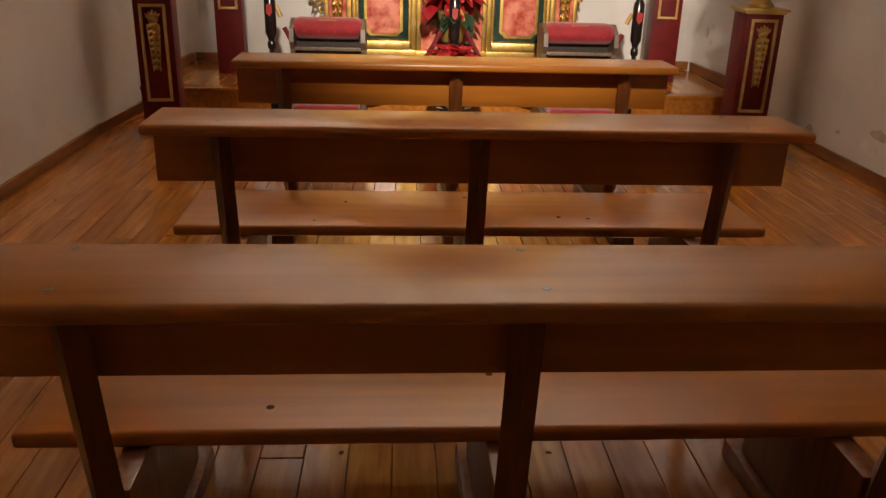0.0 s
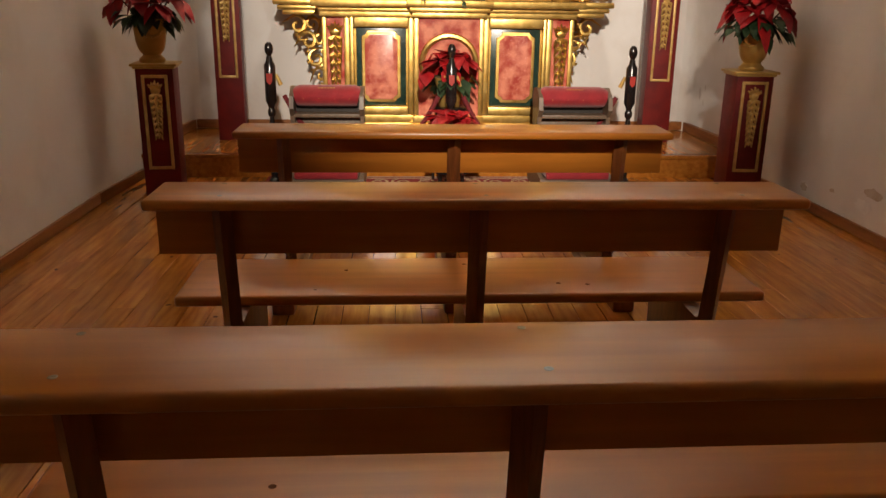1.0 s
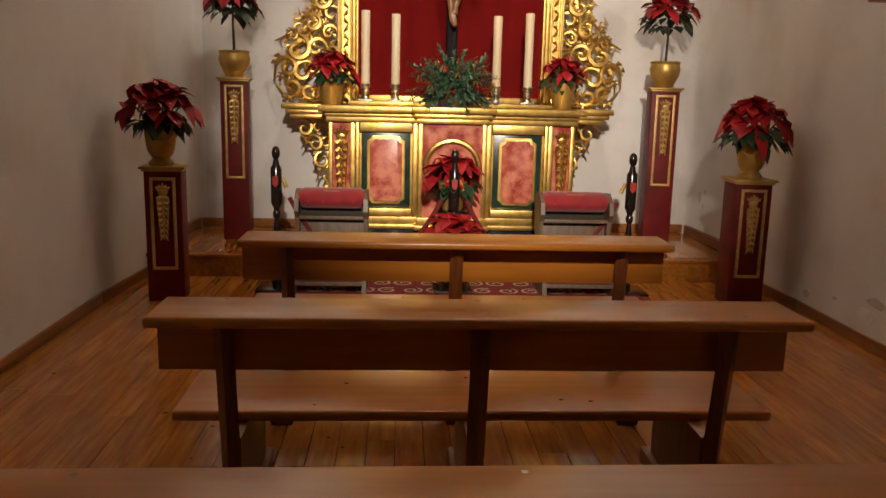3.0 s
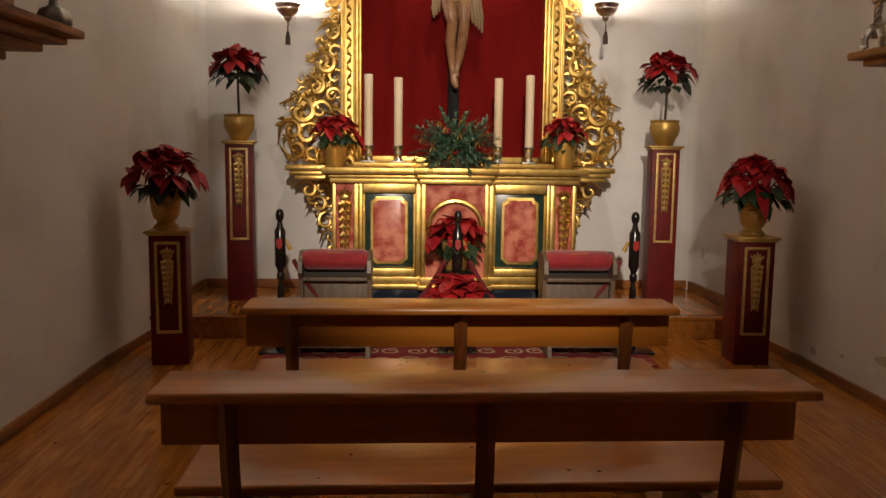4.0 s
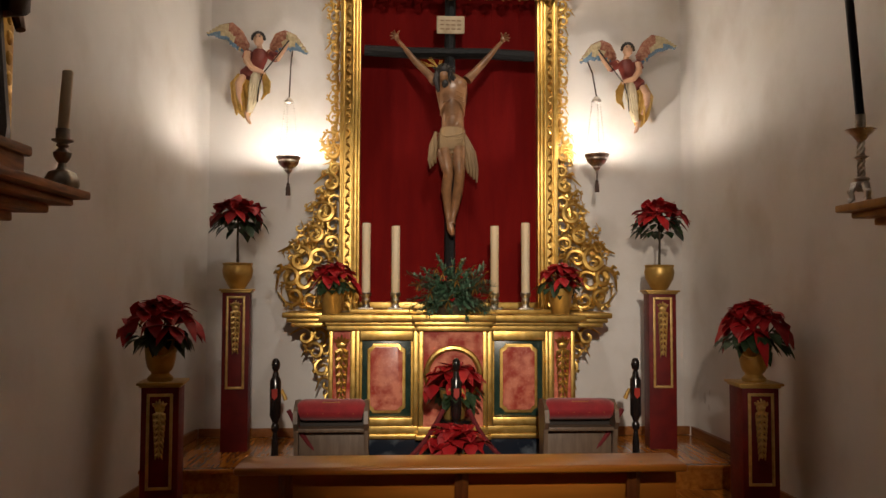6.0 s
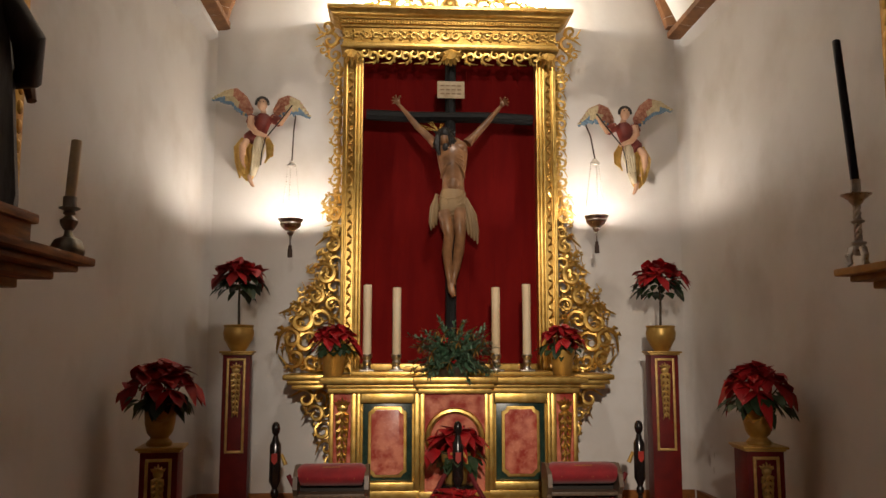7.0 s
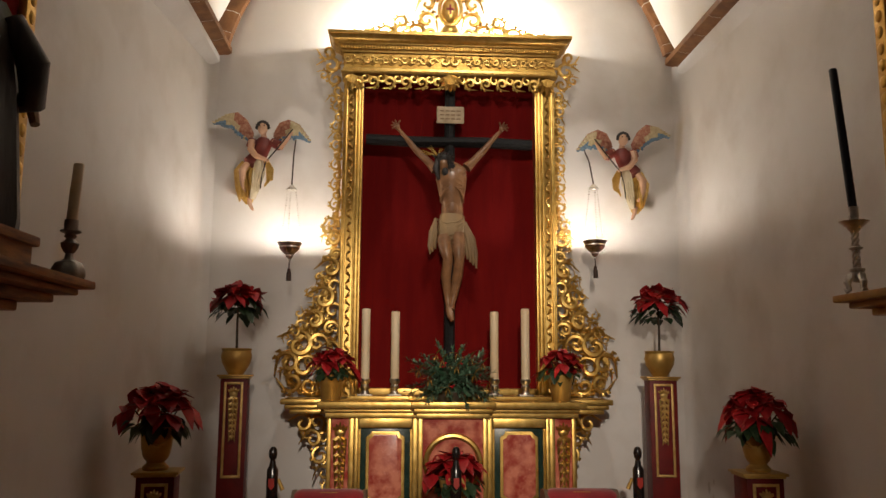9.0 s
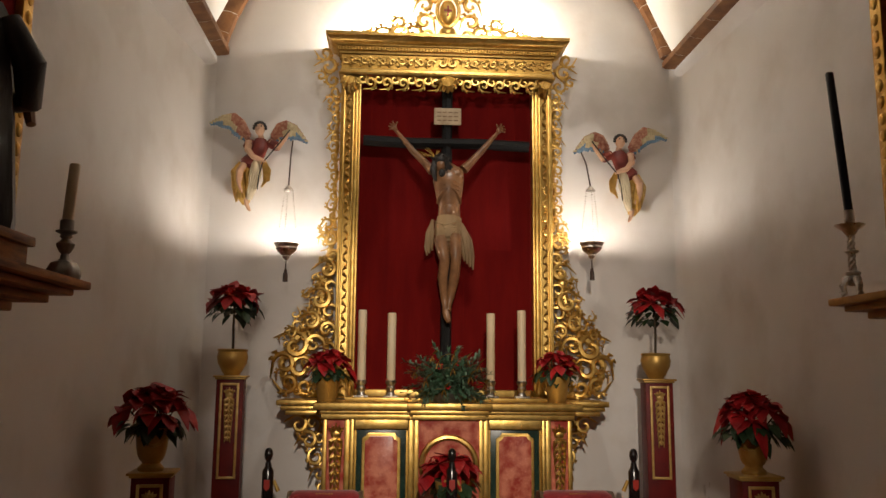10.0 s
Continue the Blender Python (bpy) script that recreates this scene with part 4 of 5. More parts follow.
# ---- kneelers and rug ----
def kneeler(x0, x1):
    ob = thing("kneeler", "grey-brown wooden prayer kneeler with red velvet padding", "kneeler", ((x0 + x1) / 2, 5.30, 0.011), group="kneelers before the altar")
    w = (x1 - x0) / 2
    for s in (-1, 1):
        bm = bmesh.new()
        out = [(0.0, 0.0), (0.40, 0.0), (0.40, 0.05), (0.30, 0.10), (0.27, 0.30), (0.30, 0.50), (0.33, 0.58), (0.29, 0.645), (0.17, 0.655), (0.07, 0.60), (0.05, 0.52), (0.10, 0.47), (0.12, 0.30), (0.10, 0.12), (-0.12, 0.10), (-0.14, 0.0)]
        a, b = sorted((s * w, s * (w - 0.028)))
        va = [bm.verts.new((a, y, z)) for y, z in out]
        vb = [bm.verts.new((b, y, z)) for y, z in out]
        bm.faces.new(va), bm.faces.new(vb)
        for i in range(len(out)):
            j = (i + 1) % len(out)
            bm.faces.new((va[i], va[j], vb[j], vb[i]))
        part("side", bm, GREYWOOD, ob, "shaped side board")
    part("back_panel", B(-w + 0.028, w - 0.028, 0.17, 0.19, 0.08, 0.46, 0.002), GREYWOOD, ob)
    part("shelf", B(-w + 0.028, w - 0.028, 0.09, 0.28, 0.462, 0.485, 0.003), GREYWOOD, ob)
    # Near-black board paints the shade of the gap below the arm pad.
    part("recess", B(-w + 0.029, w - 0.029, 0.20, 0.215, 0.486, 0.54), DARKGAP, ob, "near-black board standing in for shade under the rest")
    bm = bmesh.new()
    tube(bm, [(-w + 0.032, 0.185, 0.585), (-w + 0.06, 0.185, 0.592), (w - 0.06, 0.185, 0.592), (w - 0.032, 0.185, 0.585)], [0.10, 0.112, 0.112, 0.10], 18, flat=0.62, axis=(0, 0, 1))
    pad = part("arm_pad", bm, VELVET, ob, "red velvet arm pad with gold trim")
    for k in range(6):
        part("letter_bar", B(-0.055 + 0.019 * k, -0.042 + 0.019 * k, 0.118, 0.121, 0.642, 0.651), GOLDPAINT, pad)
    for k in range(4):
        part("stud", ball(bmesh.new(), (-w * 0.62 + w * 0.41 * k, 0.08, 0.585), 0.006, seg=6), GOLDPAINT, pad)
    part("kneel_board", B(-w + 0.028, w - 0.028, -0.13, 0.16, 0.07, 0.095, 0.003), GREYWOOD, ob)
    bm = bmesh.new()
    box(bm, -w + 0.035, w - 0.035, -0.125, 0.14, 0.096, 0.15, 0.02, seg=3)
    part("knee_pad", bm, VELVET, ob, "red velvet knee pad")
    return ob


kneeler(-0.055, 0.42)
kneeler(1.555, 2.04)
rug = thing("rug", "red patterned rug with cream scrolls on the floor", "rug", (0.985, 5.42, 0.0))
part("carpet", B(-1.25, 1.25, -0.42, 0.335, 0.0, 0.010, 0.003), RUGRED, rug)
bm = bmesh.new()
for ya, yb in ((-0.40, -0.385), (0.30, 0.315), (0.255, 0.263), (-0.35, -0.342)):
    box(bm, -1.22, 1.22, ya, yb, 0.010, 0.0118)
part("border", bm, RUGCREAM, rug, "cream border lines")
bm = bmesh.new()
rnd = random.Random(9)
for i in range(15):
    for row in range(3):
        cx, cy = -1.12 + 0.16 * i + 0.05 * (row % 2), -0.26 + 0.21 * row
        pts = []
        f = 1 if (i + row) % 2 else -1
        for k in range(14):
            a = f * k * 0.62 + row
            q = 0.075 * (1 - k / 17)
            pts.append((cx + q * math.cos(a), cy + q * math.sin(a), 0.0105))
        tube(bm, pts, 0.009, 4, flat=0.2, axis=(0, 0, 1))
tagged(part("scrollwork", bm, RUGCREAM, rug, "cream scroll pattern woven in"), kind="stuff")


# ---- candles on the altar ----
def altar_candle(x, y, z, top):
    ob = thing("altar_candle", "thick cream wax candle in a small silver holder", "candle", (x, y, z), group="four candles on the altar")
    part("plate", B(-0.055, 0.055, -0.045, 0.045, 0.0, 0.014, 0.004), PEWTER, ob)
    part("holder", L([(0.036, 0.014), (0.03, 0.022), (0.022, 0.04), (0.032, 0.07), (0.026, 0.085), (0.037, 0.105), (0.038, 0.125), (0.034, 0.127)], seg=18, ripple=0.04), SILVER, ob, "chased silver holder")
    wax = part("wax", L([(0.031, 0.12), (0.032, 0.125), (0.031, 0.4), (0.0325, top - 0.01), (0.029, top), (0.012, top - 0.006)], seg=20), WAX, ob, "cream wax")
    bm = bmesh.new()
    tube(bm, [(0, 0, top - 0.006), (0.002, 0, top + 0.012)], [0.0025, 0.002], 5)
    part("wick", bm, INK, wax)
    return ob


for ax, at_ in ((0.365, 0.645), (0.585, 0.625), (1.33, 0.63), (1.565, 0.655)):
    altar_candle(ax, 6.22, MT + 0.03, at_)

# ---- fir arrangement ----
ob = thing("fir_arrangement", "fir branches with gold bows, berries and pine cones", "flower arrangement", (0.985, 5.97, MT))
part("bowl", L([(0.09, 0.0), (0.11, 0.03), (0.12, 0.07), (0.10, 0.075)], seg=16), PEWTER, ob)
rnd = random.Random(14)
bm, bmb = bmesh.new(), bmesh.new()
for k in range(150):
    a, e = rnd.uniform(0, 6.28), rnd.uniform(-0.8, 1.35)
    n = rnd.uniform(0.19, 0.29) * (1.35 if e > 0.7 else 1.0)
    d = Vector((1.25 * math.cos(a) * math.cos(e), math.sin(a) * math.cos(e) * 0.75, math.sin(e) * 0.85))
    p0 = Vector((0, -0.02, 0.10))
    if d.y > 0.2:
        n *= 0.7
    tip = p0 + d * n
    tip.z = max(tip.z, 0.03 if tip.y > -0.15 else -0.12)
    mid = p0.lerp(tip, 0.55) + Vector((0, 0, 0.03))
    tube(bmb, [p0, mid, tip], [0.004, 0.003, 0.0015], 4)
    for i in range(48):
        u = 0.25 + 0.75 * i / 47
        c = p0.lerp(mid, u / 0.55) if u < 0.55 else mid.lerp(tip, (u - 0.55) / 0.45)
        r = Vector((rnd.uniform(-1, 1), rnd.uniform(-1, 1), rnd.uniform(-1, 1))) * 0.8 + d * 0.9
        leaf(bm, c, r, rnd.uniform(0.030, 0.046), 0.006, 0.1)
tagged(part("greenery", bm, FIR, ob, "dense green fir needles"), kind="stuff")
part("twig", bmb, STEM, ob)
for k in range(12):
    a, e = 3.5 + 2.4 * ((k * 5) % 12) / 11, -0.15 + 1.3 * k / 11
    p = Vector((0, -0.03, 0.10)) + Vector((1.1 * math.cos(a) * math.cos(e), math.sin(a) * math.cos(e) * 0.85, math.sin(e) * 0.9)) * 0.25
    bm = bmesh.new()
    p = p * 1.12
    for s in (-1, 1):
        leaf(bm, p, (s * 0.8, -0.3, 0.5 + 0.5 * s), 0.07, 0.022, 0.1)
        leaf(bm, p, (s * 0.3, -0.2, -0.9), 0.055, 0.010, 0.1)
    part("gold_bow", bm, GOLD, ob, "shiny gold ribbon bow")
for k in range(9):
    a, e = rnd.uniform(3.3, 6.1), rnd.uniform(-0.2, 0.9)
    p = Vector((0, 0, 0.11)) + Vector((math.cos(a) * math.cos(e), math.sin(a) * math.cos(e) * 0.75, math.sin(e))) * 0.25
    bm = bmesh.new()
    for j in range(4):
        ball(bm, p + Vector((rnd.uniform(-.015, .015), rnd.uniform(-.015, .015), rnd.uniform(-.015, .015))), 0.008, seg=6)
    part("berries", bm, BRACT, ob, "red berries")

# ---- crucifix ----
cross = thing("cross", "dark rough wooden cross with an ivory title plate", "cross", (1.025, 6.80, MT + 0.03))
ZX = MT + 0.03
bm = bmesh.new()
tube(bm, [(0.0, 0, 0.0), (0.004, 0, 0.9), (-0.004, 0, 1.8), (0, 0, 3.84 - ZX)], [0.048, 0.045, 0.046, 0.045], 8)
part("upright", bm, CROSSWOOD, cross)
bm = bmesh.new()
tube(bm, [(-0.71, -0.015, 3.36 - ZX), (-0.3, -0.012, 3.345 - ZX), (0.3, -0.015, 3.35 - ZX), (0.70, -0.012, 3.335 - ZX)], [0.045, 0.047, 0.045, 0.046], 8)
part("crossbeam", bm, CROSSWOOD, cross)
plate = part("title_plate", B(-0.115, 0.115, -0.072, -0.05, 3.50 - ZX, 3.645 - ZX, 0.006), PLATE, cross, "ivory plate with faded writing bars")
for r in range(3):
    for k in range(4):
        bm = bmesh.new()
        box(bm, -0.09 + 0.047 * k, -0.09 + 0.047 * k + 0.036, -0.0745, -0.0715, 3.53 + 0.035 * r - ZX, 3.54 + 0.035 * r - ZX)
        part("writing_bar", bm, FADEDINK, plate)
bm = bmesh.new()


def P(px, py, y):
    return Vector((px * 0.00476, y, -py * 0.0048))


# plain carved figure: idx 0 flesh, 1 linen, 2 hair, 3 gold
for m, pts in ((-1, ((-92, -222), (-80, -207), (-60, -182), (-38, -160), (-26, -146))), (1, ((90, -222), (80, -210), (62, -188), (42, -165), (28, -150)))):
    tube(bm, [P(x, y, q) for (x, y), q in zip(pts, (.06, .045, .03, .01, -.01))], [.013, .018, .027, .031, .042], 10)
    e = P(*pts[0], .045)
    ball(bm, e + Vector((m * .010, -.006, .016)), .026, 0, 10, (.85, .5, 1.1))
    for f in range(5):
        t = radians(70 - 34 * f) if f < 4 else radians(120)
        d = Vector((m * math.cos(t), -.25, math.sin(t)))
        base = e + Vector((m * .012, -.008, .022))
        tube(bm, [base, base + d * .032, base + d * .05 + Vector((0, -.014, -.004))], [.0085, .0075, .005], 5)
    ball(bm, P(2 + m * 12, -138, -.075), .062, 0, 12, (1.0, .45, .75))
    tube(bm, [P(2 + m * 3, -112, -.116), P(2 + m * 12, -106, -.108), P(2 + m * 19, -94, -.085), P(2 + m * 20, -86, -.06)], [.008, .010, .010, .006], 6)
    for q in range(3):
        tube(bm, [P(2 + m * 6, -126 + 7 * q, -.118), P(2 + m * 16, -122 + 7 * q, -.10), P(2 + m * 24, -124 + 7 * q, -.055)], [.004, .007, .004], 5)
tube(bm, [P(0, -158, 0), P(1, -146, -.02), P(1, -128, -.045), P(2, -102, -.05), P(3, -84, -.03), P(3, -66, -.03), P(3, -54, -.03)], [.05, .125, .128, .108, .088, .09, .10], 16, flat=0.6, axis=(0, 1, 0))
ball(bm, P(2, -76, -.075), .05, 0, 12, (1, .5, 1.1))
tube(bm, [P(2, -160, 0), P(-6, -148, -.02)], [.04, .045], 8)
ball(bm, P(-13, -152, -.06), .062, 0, 14, (.85, .95, 1.15))
ball(bm, P(-13, -162, -.045), .070, 2, 12, (.98, 1.0, .95))
tube(bm, [P(-22, -160, -.06), P(-26, -145, -.09), P(-22, -124, -.10)], [.03, .03, .012], 6, 2)
tube(bm, [P(-4, -160, -.05), P(3, -148, -.085), P(2, -136, -.08)], [.03, .026, .012], 6, 2)
ball(bm, P(-11, -138, -.105), .03, 2, 8, (.9, .7, 1.2))
rh = random.Random(5)
for k in range(22):
    a = math.pi * (0.72 + 0.5 * k / 10 if k < 11 else 1.70 + 0.5 * (k - 11) / 10)
    c = P(-13, -160, -.045) + Vector((.062 * math.cos(a), .062 * math.sin(a), .02))
    tube(bm, [c, c + Vector((rh.uniform(-.012, .012), -.012, -.05)), c + Vector((rh.uniform(-.02, .02) - .008, -.02, -rh.uniform(.08, .14)))], [.011, .011, .003], 5, 2)
for k in range(14):
    a = 2 * math.pi * k / 14
    c = P(-13, -166, -.05) + Vector((.07 * math.cos(a), .07 * math.sin(a), .01 * math.sin(3 * a)))
    tube(bm, [c, c + Vector((.035 * math.cos(a + .6), .035 * math.sin(a + .6), .02))], [.007, .002], 4, 2)
for a, n in ((166, .15), (128, .12), (70, .08)):
    c = P(-22, -172, -.0)
    for j in range(3):
        t = radians(a + 8 * j - 8)
        tube(bm, [c, c + Vector((math.cos(t) * n, 0, math.sin(t) * n * .8))], [.003, .0015], 4, 3)
tube(bm, [P(3, -64, -.03), P(2, -50, -.04), P(1, -34, -.045), P(1, -18, -.045)], [.098, .112, .115, .085], 18, 1, .72, (0, 1, 0))
for k in range(8):
    y = -58 + 6 * k
    tube(bm, [P(-24 + k, y + 2, -.06), P(-8 + k, y + 10 + k, -.118), P(12, y + 7 + k, -.118), P(24, y - 2, -.075)], [.004, .007, .007, .004], 6, 1)
for q, w in ((24, .014), (29, .020), (34, .022), (39, .018)):
    tube(bm, [P(20 + (q - 24) * .3, -52, -.06), P(q, -22, -.075), P(q + 4, 4, -.07), P(q + 5, 12 + (q - 24) * 1.0, -.06)], [w * .6, w, w, w * .4], 7, 1)
for q, w in ((-26, .016), (-31, .020), (-35, .014)):
    tube(bm, [P(-26, -58, -.06), P(q, -34, -.075), P(q - 2, -10, -.07), P(q, 4 - (q + 35), -.06)], [w * .6, w, w, w * .4], 7, 1)
tube(bm, [P(-12, -26, -.07), P(-8, 0, -.105), P(-5, 14, -.11), P(-8, 40, -.06), P(-5, 70, -.03), P(-3, 88, -.03), P(-2, 100, -.05)], [.062, .052, .042, .043, .032, .025, .026], 12)
tube(bm, [P(12, -30, -.07), P(13, -2, -.105), P(14, 14, -.11), P(12, 40, -.06), P(7, 70, -.03), P(3, 88, -.03), P(2, 98, -.05)], [.062, .052, .042, .043, .032, .025, .026], 12)
tube(bm, [P(-2, 97, -.05), P(0, 108, -.08), P(3, 117, -.10)], [.028, .03, .016], 8)
solo("crucifix_statue", bm, [SKINPAINT, LINEN, HAIR, GOLD], "plain carved painted wooden figure fixed to the dark cross", "statue", (1.025, 6.70, 2.38))


# ---- winged figures with hanging lamps ----
def winged(x, z, s, seed):
    """Plain painted figure on the wall; s mirrors it."""
    u = 0.0047
    bm = bmesh.new()

    def Q(px, py, y):
        return Vector((s * px * u, y, py * u))
    ball(bm, Q(0, -2, -.10), .050, 1, 14, (.85, .95, 1.12))
    ball(bm, Q(-1, 3, -.085), .053, 2, 12, (1.0, 1, .95))
    for k in range(9):
        a = math.pi * k / 8
        ball(bm, Q(10.5 * math.cos(a), -1 + 11 * math.sin(a), -.105), .015, 2, 6)
    for m in (-4, 4):
        ball(bm, Q(m, 1, -.147), .006, 2, 6)
    tube(bm, [Q(0, 2, -.148), Q(0, -4, -.155)], [.005, .009], 6, 1)
    tube(bm, [Q(1, -10, -.08), Q(2, -22, -.075)], [.022, .03], 8, 1)
    tube(bm, [Q(2, -19, -.07), Q(1, -30, -.075), Q(-4, -48, -.08), Q(-12, -66, -.07)], [.046, .074, .066, .062], 12, 3, .75, (0, 1, 0))
    tube(bm, [Q(-18, -26, -.10), Q(-19, -42, -.125), Q(-8, -56, -.15), Q(14, -64, -.15)], [.034, .03, .024, .014], 8, 1)
    tube(bm, [Q(-17, -24, -.08), Q(-20, -36, -.10)], [.044, .042], 8, 3)
    tube(bm, [Q(20, -26, -.08), Q(34, -36, -.11), Q(46, -18, -.11), Q(52, -8, -.11)], [.036, .028, .02, .013], 8, 1)
    tube(bm, [Q(17, -25, -.07), Q(32, -34, -.10)], [.04, .042], 8, 3)
    rnd = random.Random(seed)
    # skirt of the tunic, then the gilded mantle round a cream robe, narrowing to the feet
    tube(bm, [Q(-8, -56, -.08), Q(-16, -68, -.085), Q(-24, -78, -.08)], [.075, .09, .05], 12, 3, .7, (0, 1, 0))
    tube(bm, [Q(-12, -60, -.07), Q(-18, -82, -.075), Q(-23, -106, -.07), Q(-24, -126, -.06), Q(-20, -138, -.06)], [.07, .095, .085, .062, .03], 16, 0, .6, (0, 1, 0))
    tube(bm, [Q(-4, -56, -.11), Q(-4, -82, -.135), Q(-8, -108, -.125), Q(-14, -132, -.10)], [.03, .045, .045, .025], 10, 4, .7, (0, 1, 0))
    for k in range(5):
        a = -12 + 5 * k
        tube(bm, [Q(a * .6 - 2, -60, -.125), Q(a * .9, -88, -.16), Q(a * .6 - 7, -118 + rnd.uniform(-6, 6), -.145)], [.006, .012, .006], 6, 4)
    for k in range(11):
        f = k / 10
        x0, y0 = -34 + 30 * f, -62 - 12 * math.sin(3 * f)
        x1 = -44 + 32 * f + rnd.uniform(-3, 3)
        x2 = -38 + 24 * f + rnd.uniform(-3, 3)
        d = -.10 - .05 * math.sin(math.pi * f)
        tube(bm, [Q(x0, y0, d + .03), Q(x1, -84 + rnd.uniform(-6, 6), d), Q(x1 + 3, -104 + rnd.uniform(-6, 6), d - .01), Q(x2, -124 + rnd.uniform(-12, 8), d + .03)], [.010, .019, .017, .006], 6, 0, .7, (0, 1, 0))
    for k in range(5):
        f = k / 4
        tube(bm, [Q(6 + 4 * f, -60, -.09), Q(12 + 7 * f, -78, -.10), Q(13 + 5 * f, -94 + rnd.uniform(-4, 4), -.09), Q(6 + 4 * f, -108 + 10 * f, -.08)], [.010, .018, .017, .005], 6, 0, .7, (0, 1, 0))
    tube(bm, [Q(-24, -70, -.13), Q(-30, -84, -.17), Q(-30, -102, -.155), Q(-26, -120, -.12)], [.028, .032, .026, .02], 10, 1)
    tube(bm, [Q(-20, -128, -.08), Q(-18, -140, -.085), Q(-14, -148, -.10), Q(-11, -152, -.11)], [.024, .018, .015, .008], 8, 1)
    # wings: a bowed leading edge with overlapping feathers hung from it
    for lead, trail in ((((-20, -12), (-33, 12), (-48, 26), (-66, 23), (-88, 10)), ((-24, -24), (-38, -18), (-54, -4), (-70, 3), (-89, 7))),
                        (((22, -12), (32, 8), (45, 14), (63, 7), (83, -19)), ((25, -24), (38, -20), (52, -18), (67, -19), (82, -23)))):
        def along(row, f):
            k = min(int(f * 4), 3)
            u = f * 4 - k
            return Vector((row[k][0] + (row[k + 1][0] - row[k][0]) * u, row[k][1] + (row[k + 1][1] - row[k][1]) * u))
        for k in range(17):
            f = k / 16
            a, b = along(lead, f), along(trail, f) + Vector((0, rnd.uniform(-3, 1)))
            top, low, edge = (5, 5, 7 if k % 3 else 6) if f < .35 else (5, 6, 7) if f < .55 else (6, 6, 7) if f < .72 else (6, 7, 7)
            for n, (k0, k1, idx, w) in enumerate(((0, .45, top, .019), (.36, .78, low, .017), (.68, 1.0, edge, .014))):
                p, q = a.lerp(b, k0), a.lerp(b, k1)
                m = (p + q) / 2
                lift = -.050 - .010 * (2 - n) - .02 * math.sin(math.pi * f)
                tube(bm, [Q(p.x, p.y, lift), Q(m.x, m.y, lift - .006), Q(q.x, q.y, lift + .004)], [w, w, w * .5], 6, idx, .4, (0, 1, 0))
        tube(bm, [Q(p.x, p.y, -.065) for p in [along(lead, i / 8) for i in range(9)]], [.022, .024, .024, .022, .02, .017, .014, .010, .005], 8, 5, .7, (0, 1, 0))
    tube(bm, [Q(12, -64, -.16), Q(34, -34, -.145), Q(54, -4, -.125)], .006, 5, 2)
    tube(bm, [Q(10, -66, -.16), Q(4, -92, -.165), Q(2, -116, -.16)], .005, 5, 2)
    box(bm, -.02, .02, -.05, 0.055, -.30, -.26, idx=2)
    solo("winged_statue", bm, [GOLD, SKINPALE, HAIR, TUNIC, CREAM, WINGRED, WINGCREAM, WINGBLUE], "painted and gilded wooden winged figure hung on the wall", "statue", (x, YB - 0.06, z), group="winged figures beside the retable")


winged(-0.56, 3.45, 1, 1)
winged(2.53, 3.42, -1, 2)


def votive(x, z, cord):
    ob = thing("hanging_lamp", "silver votive lamp on chains with a black tassel", "lamp", (x, 6.48, z), group="votive lamps beside the retable")
    bm = bmesh.new()
    lathe(bm, [(0.005, -0.16), (0.011, -0.145), (0.009, -0.130), (0.022, -0.118), (0.030, -0.106), (0.028, -0.094), (0.044, -0.084), (0.068, -0.064), (0.082, -0.040), (0.079, -0.028), (0.092, -0.010), (0.098, 0.0), (0.088, -0.002), (0.078, -0.03), (0.06, -0.055), (0.01, -0.07)], seg=28, ripple=0.02, lobes=9)
    part("bowl", bm, SILVER, ob, "chased silver bowl")
    bm = bmesh.new()
    lathe(bm, [(0.010, 0.47), (0.036, 0.44), (0.04, 0.43), (0.034, 0.428), (0.01, 0.445)], seg=20)
    part("cap", bm, SILVER, ob)
    for k in range(3):
        a = 0.5 + k * 2 * math.pi / 3
        bm = bmesh.new()
        for i in range(22):
            f = i / 21
            r = 0.036 + (0.092 - 0.036) * (1 - f)
            ball(bm, (r * math.cos(a), r * math.sin(a), 0.43 * f), 0.0055 + 0.0015 * (i % 2), seg=6)
        part("chain", bm, SILVER, ob, "fine silver chain")
    bm = bmesh.new()
    tube(bm, [(0, 0, 0.465), (-0.006, 0.11, cord * 0.7 + 0.14), (-0.012, 0.25, cord + 0.04)], 0.006, 6)
    part("cord", bm, INK, ob, "dark hanging cord")
    part("tassel", L([(0.004, -0.155), (0.005, -0.2), (0.014, -0.212), (0.012, -0.225), (0.018, -0.24), (0.02, -0.30), (0.006, -0.302)], seg=12), INK, ob, "black tassel")
    bm = bmesh.new()
    ball(bm, (0, 0, -0.006), 0.018, seg=12, squash=(1, 1, 1.1))
    part("bulb", bm, BULB, ob, "glowing bulb")
    return ob


votive(-0.257, 2.413, 0.87)
votive(2.18, 2.463, 0.78)

# ---- side shelves ----


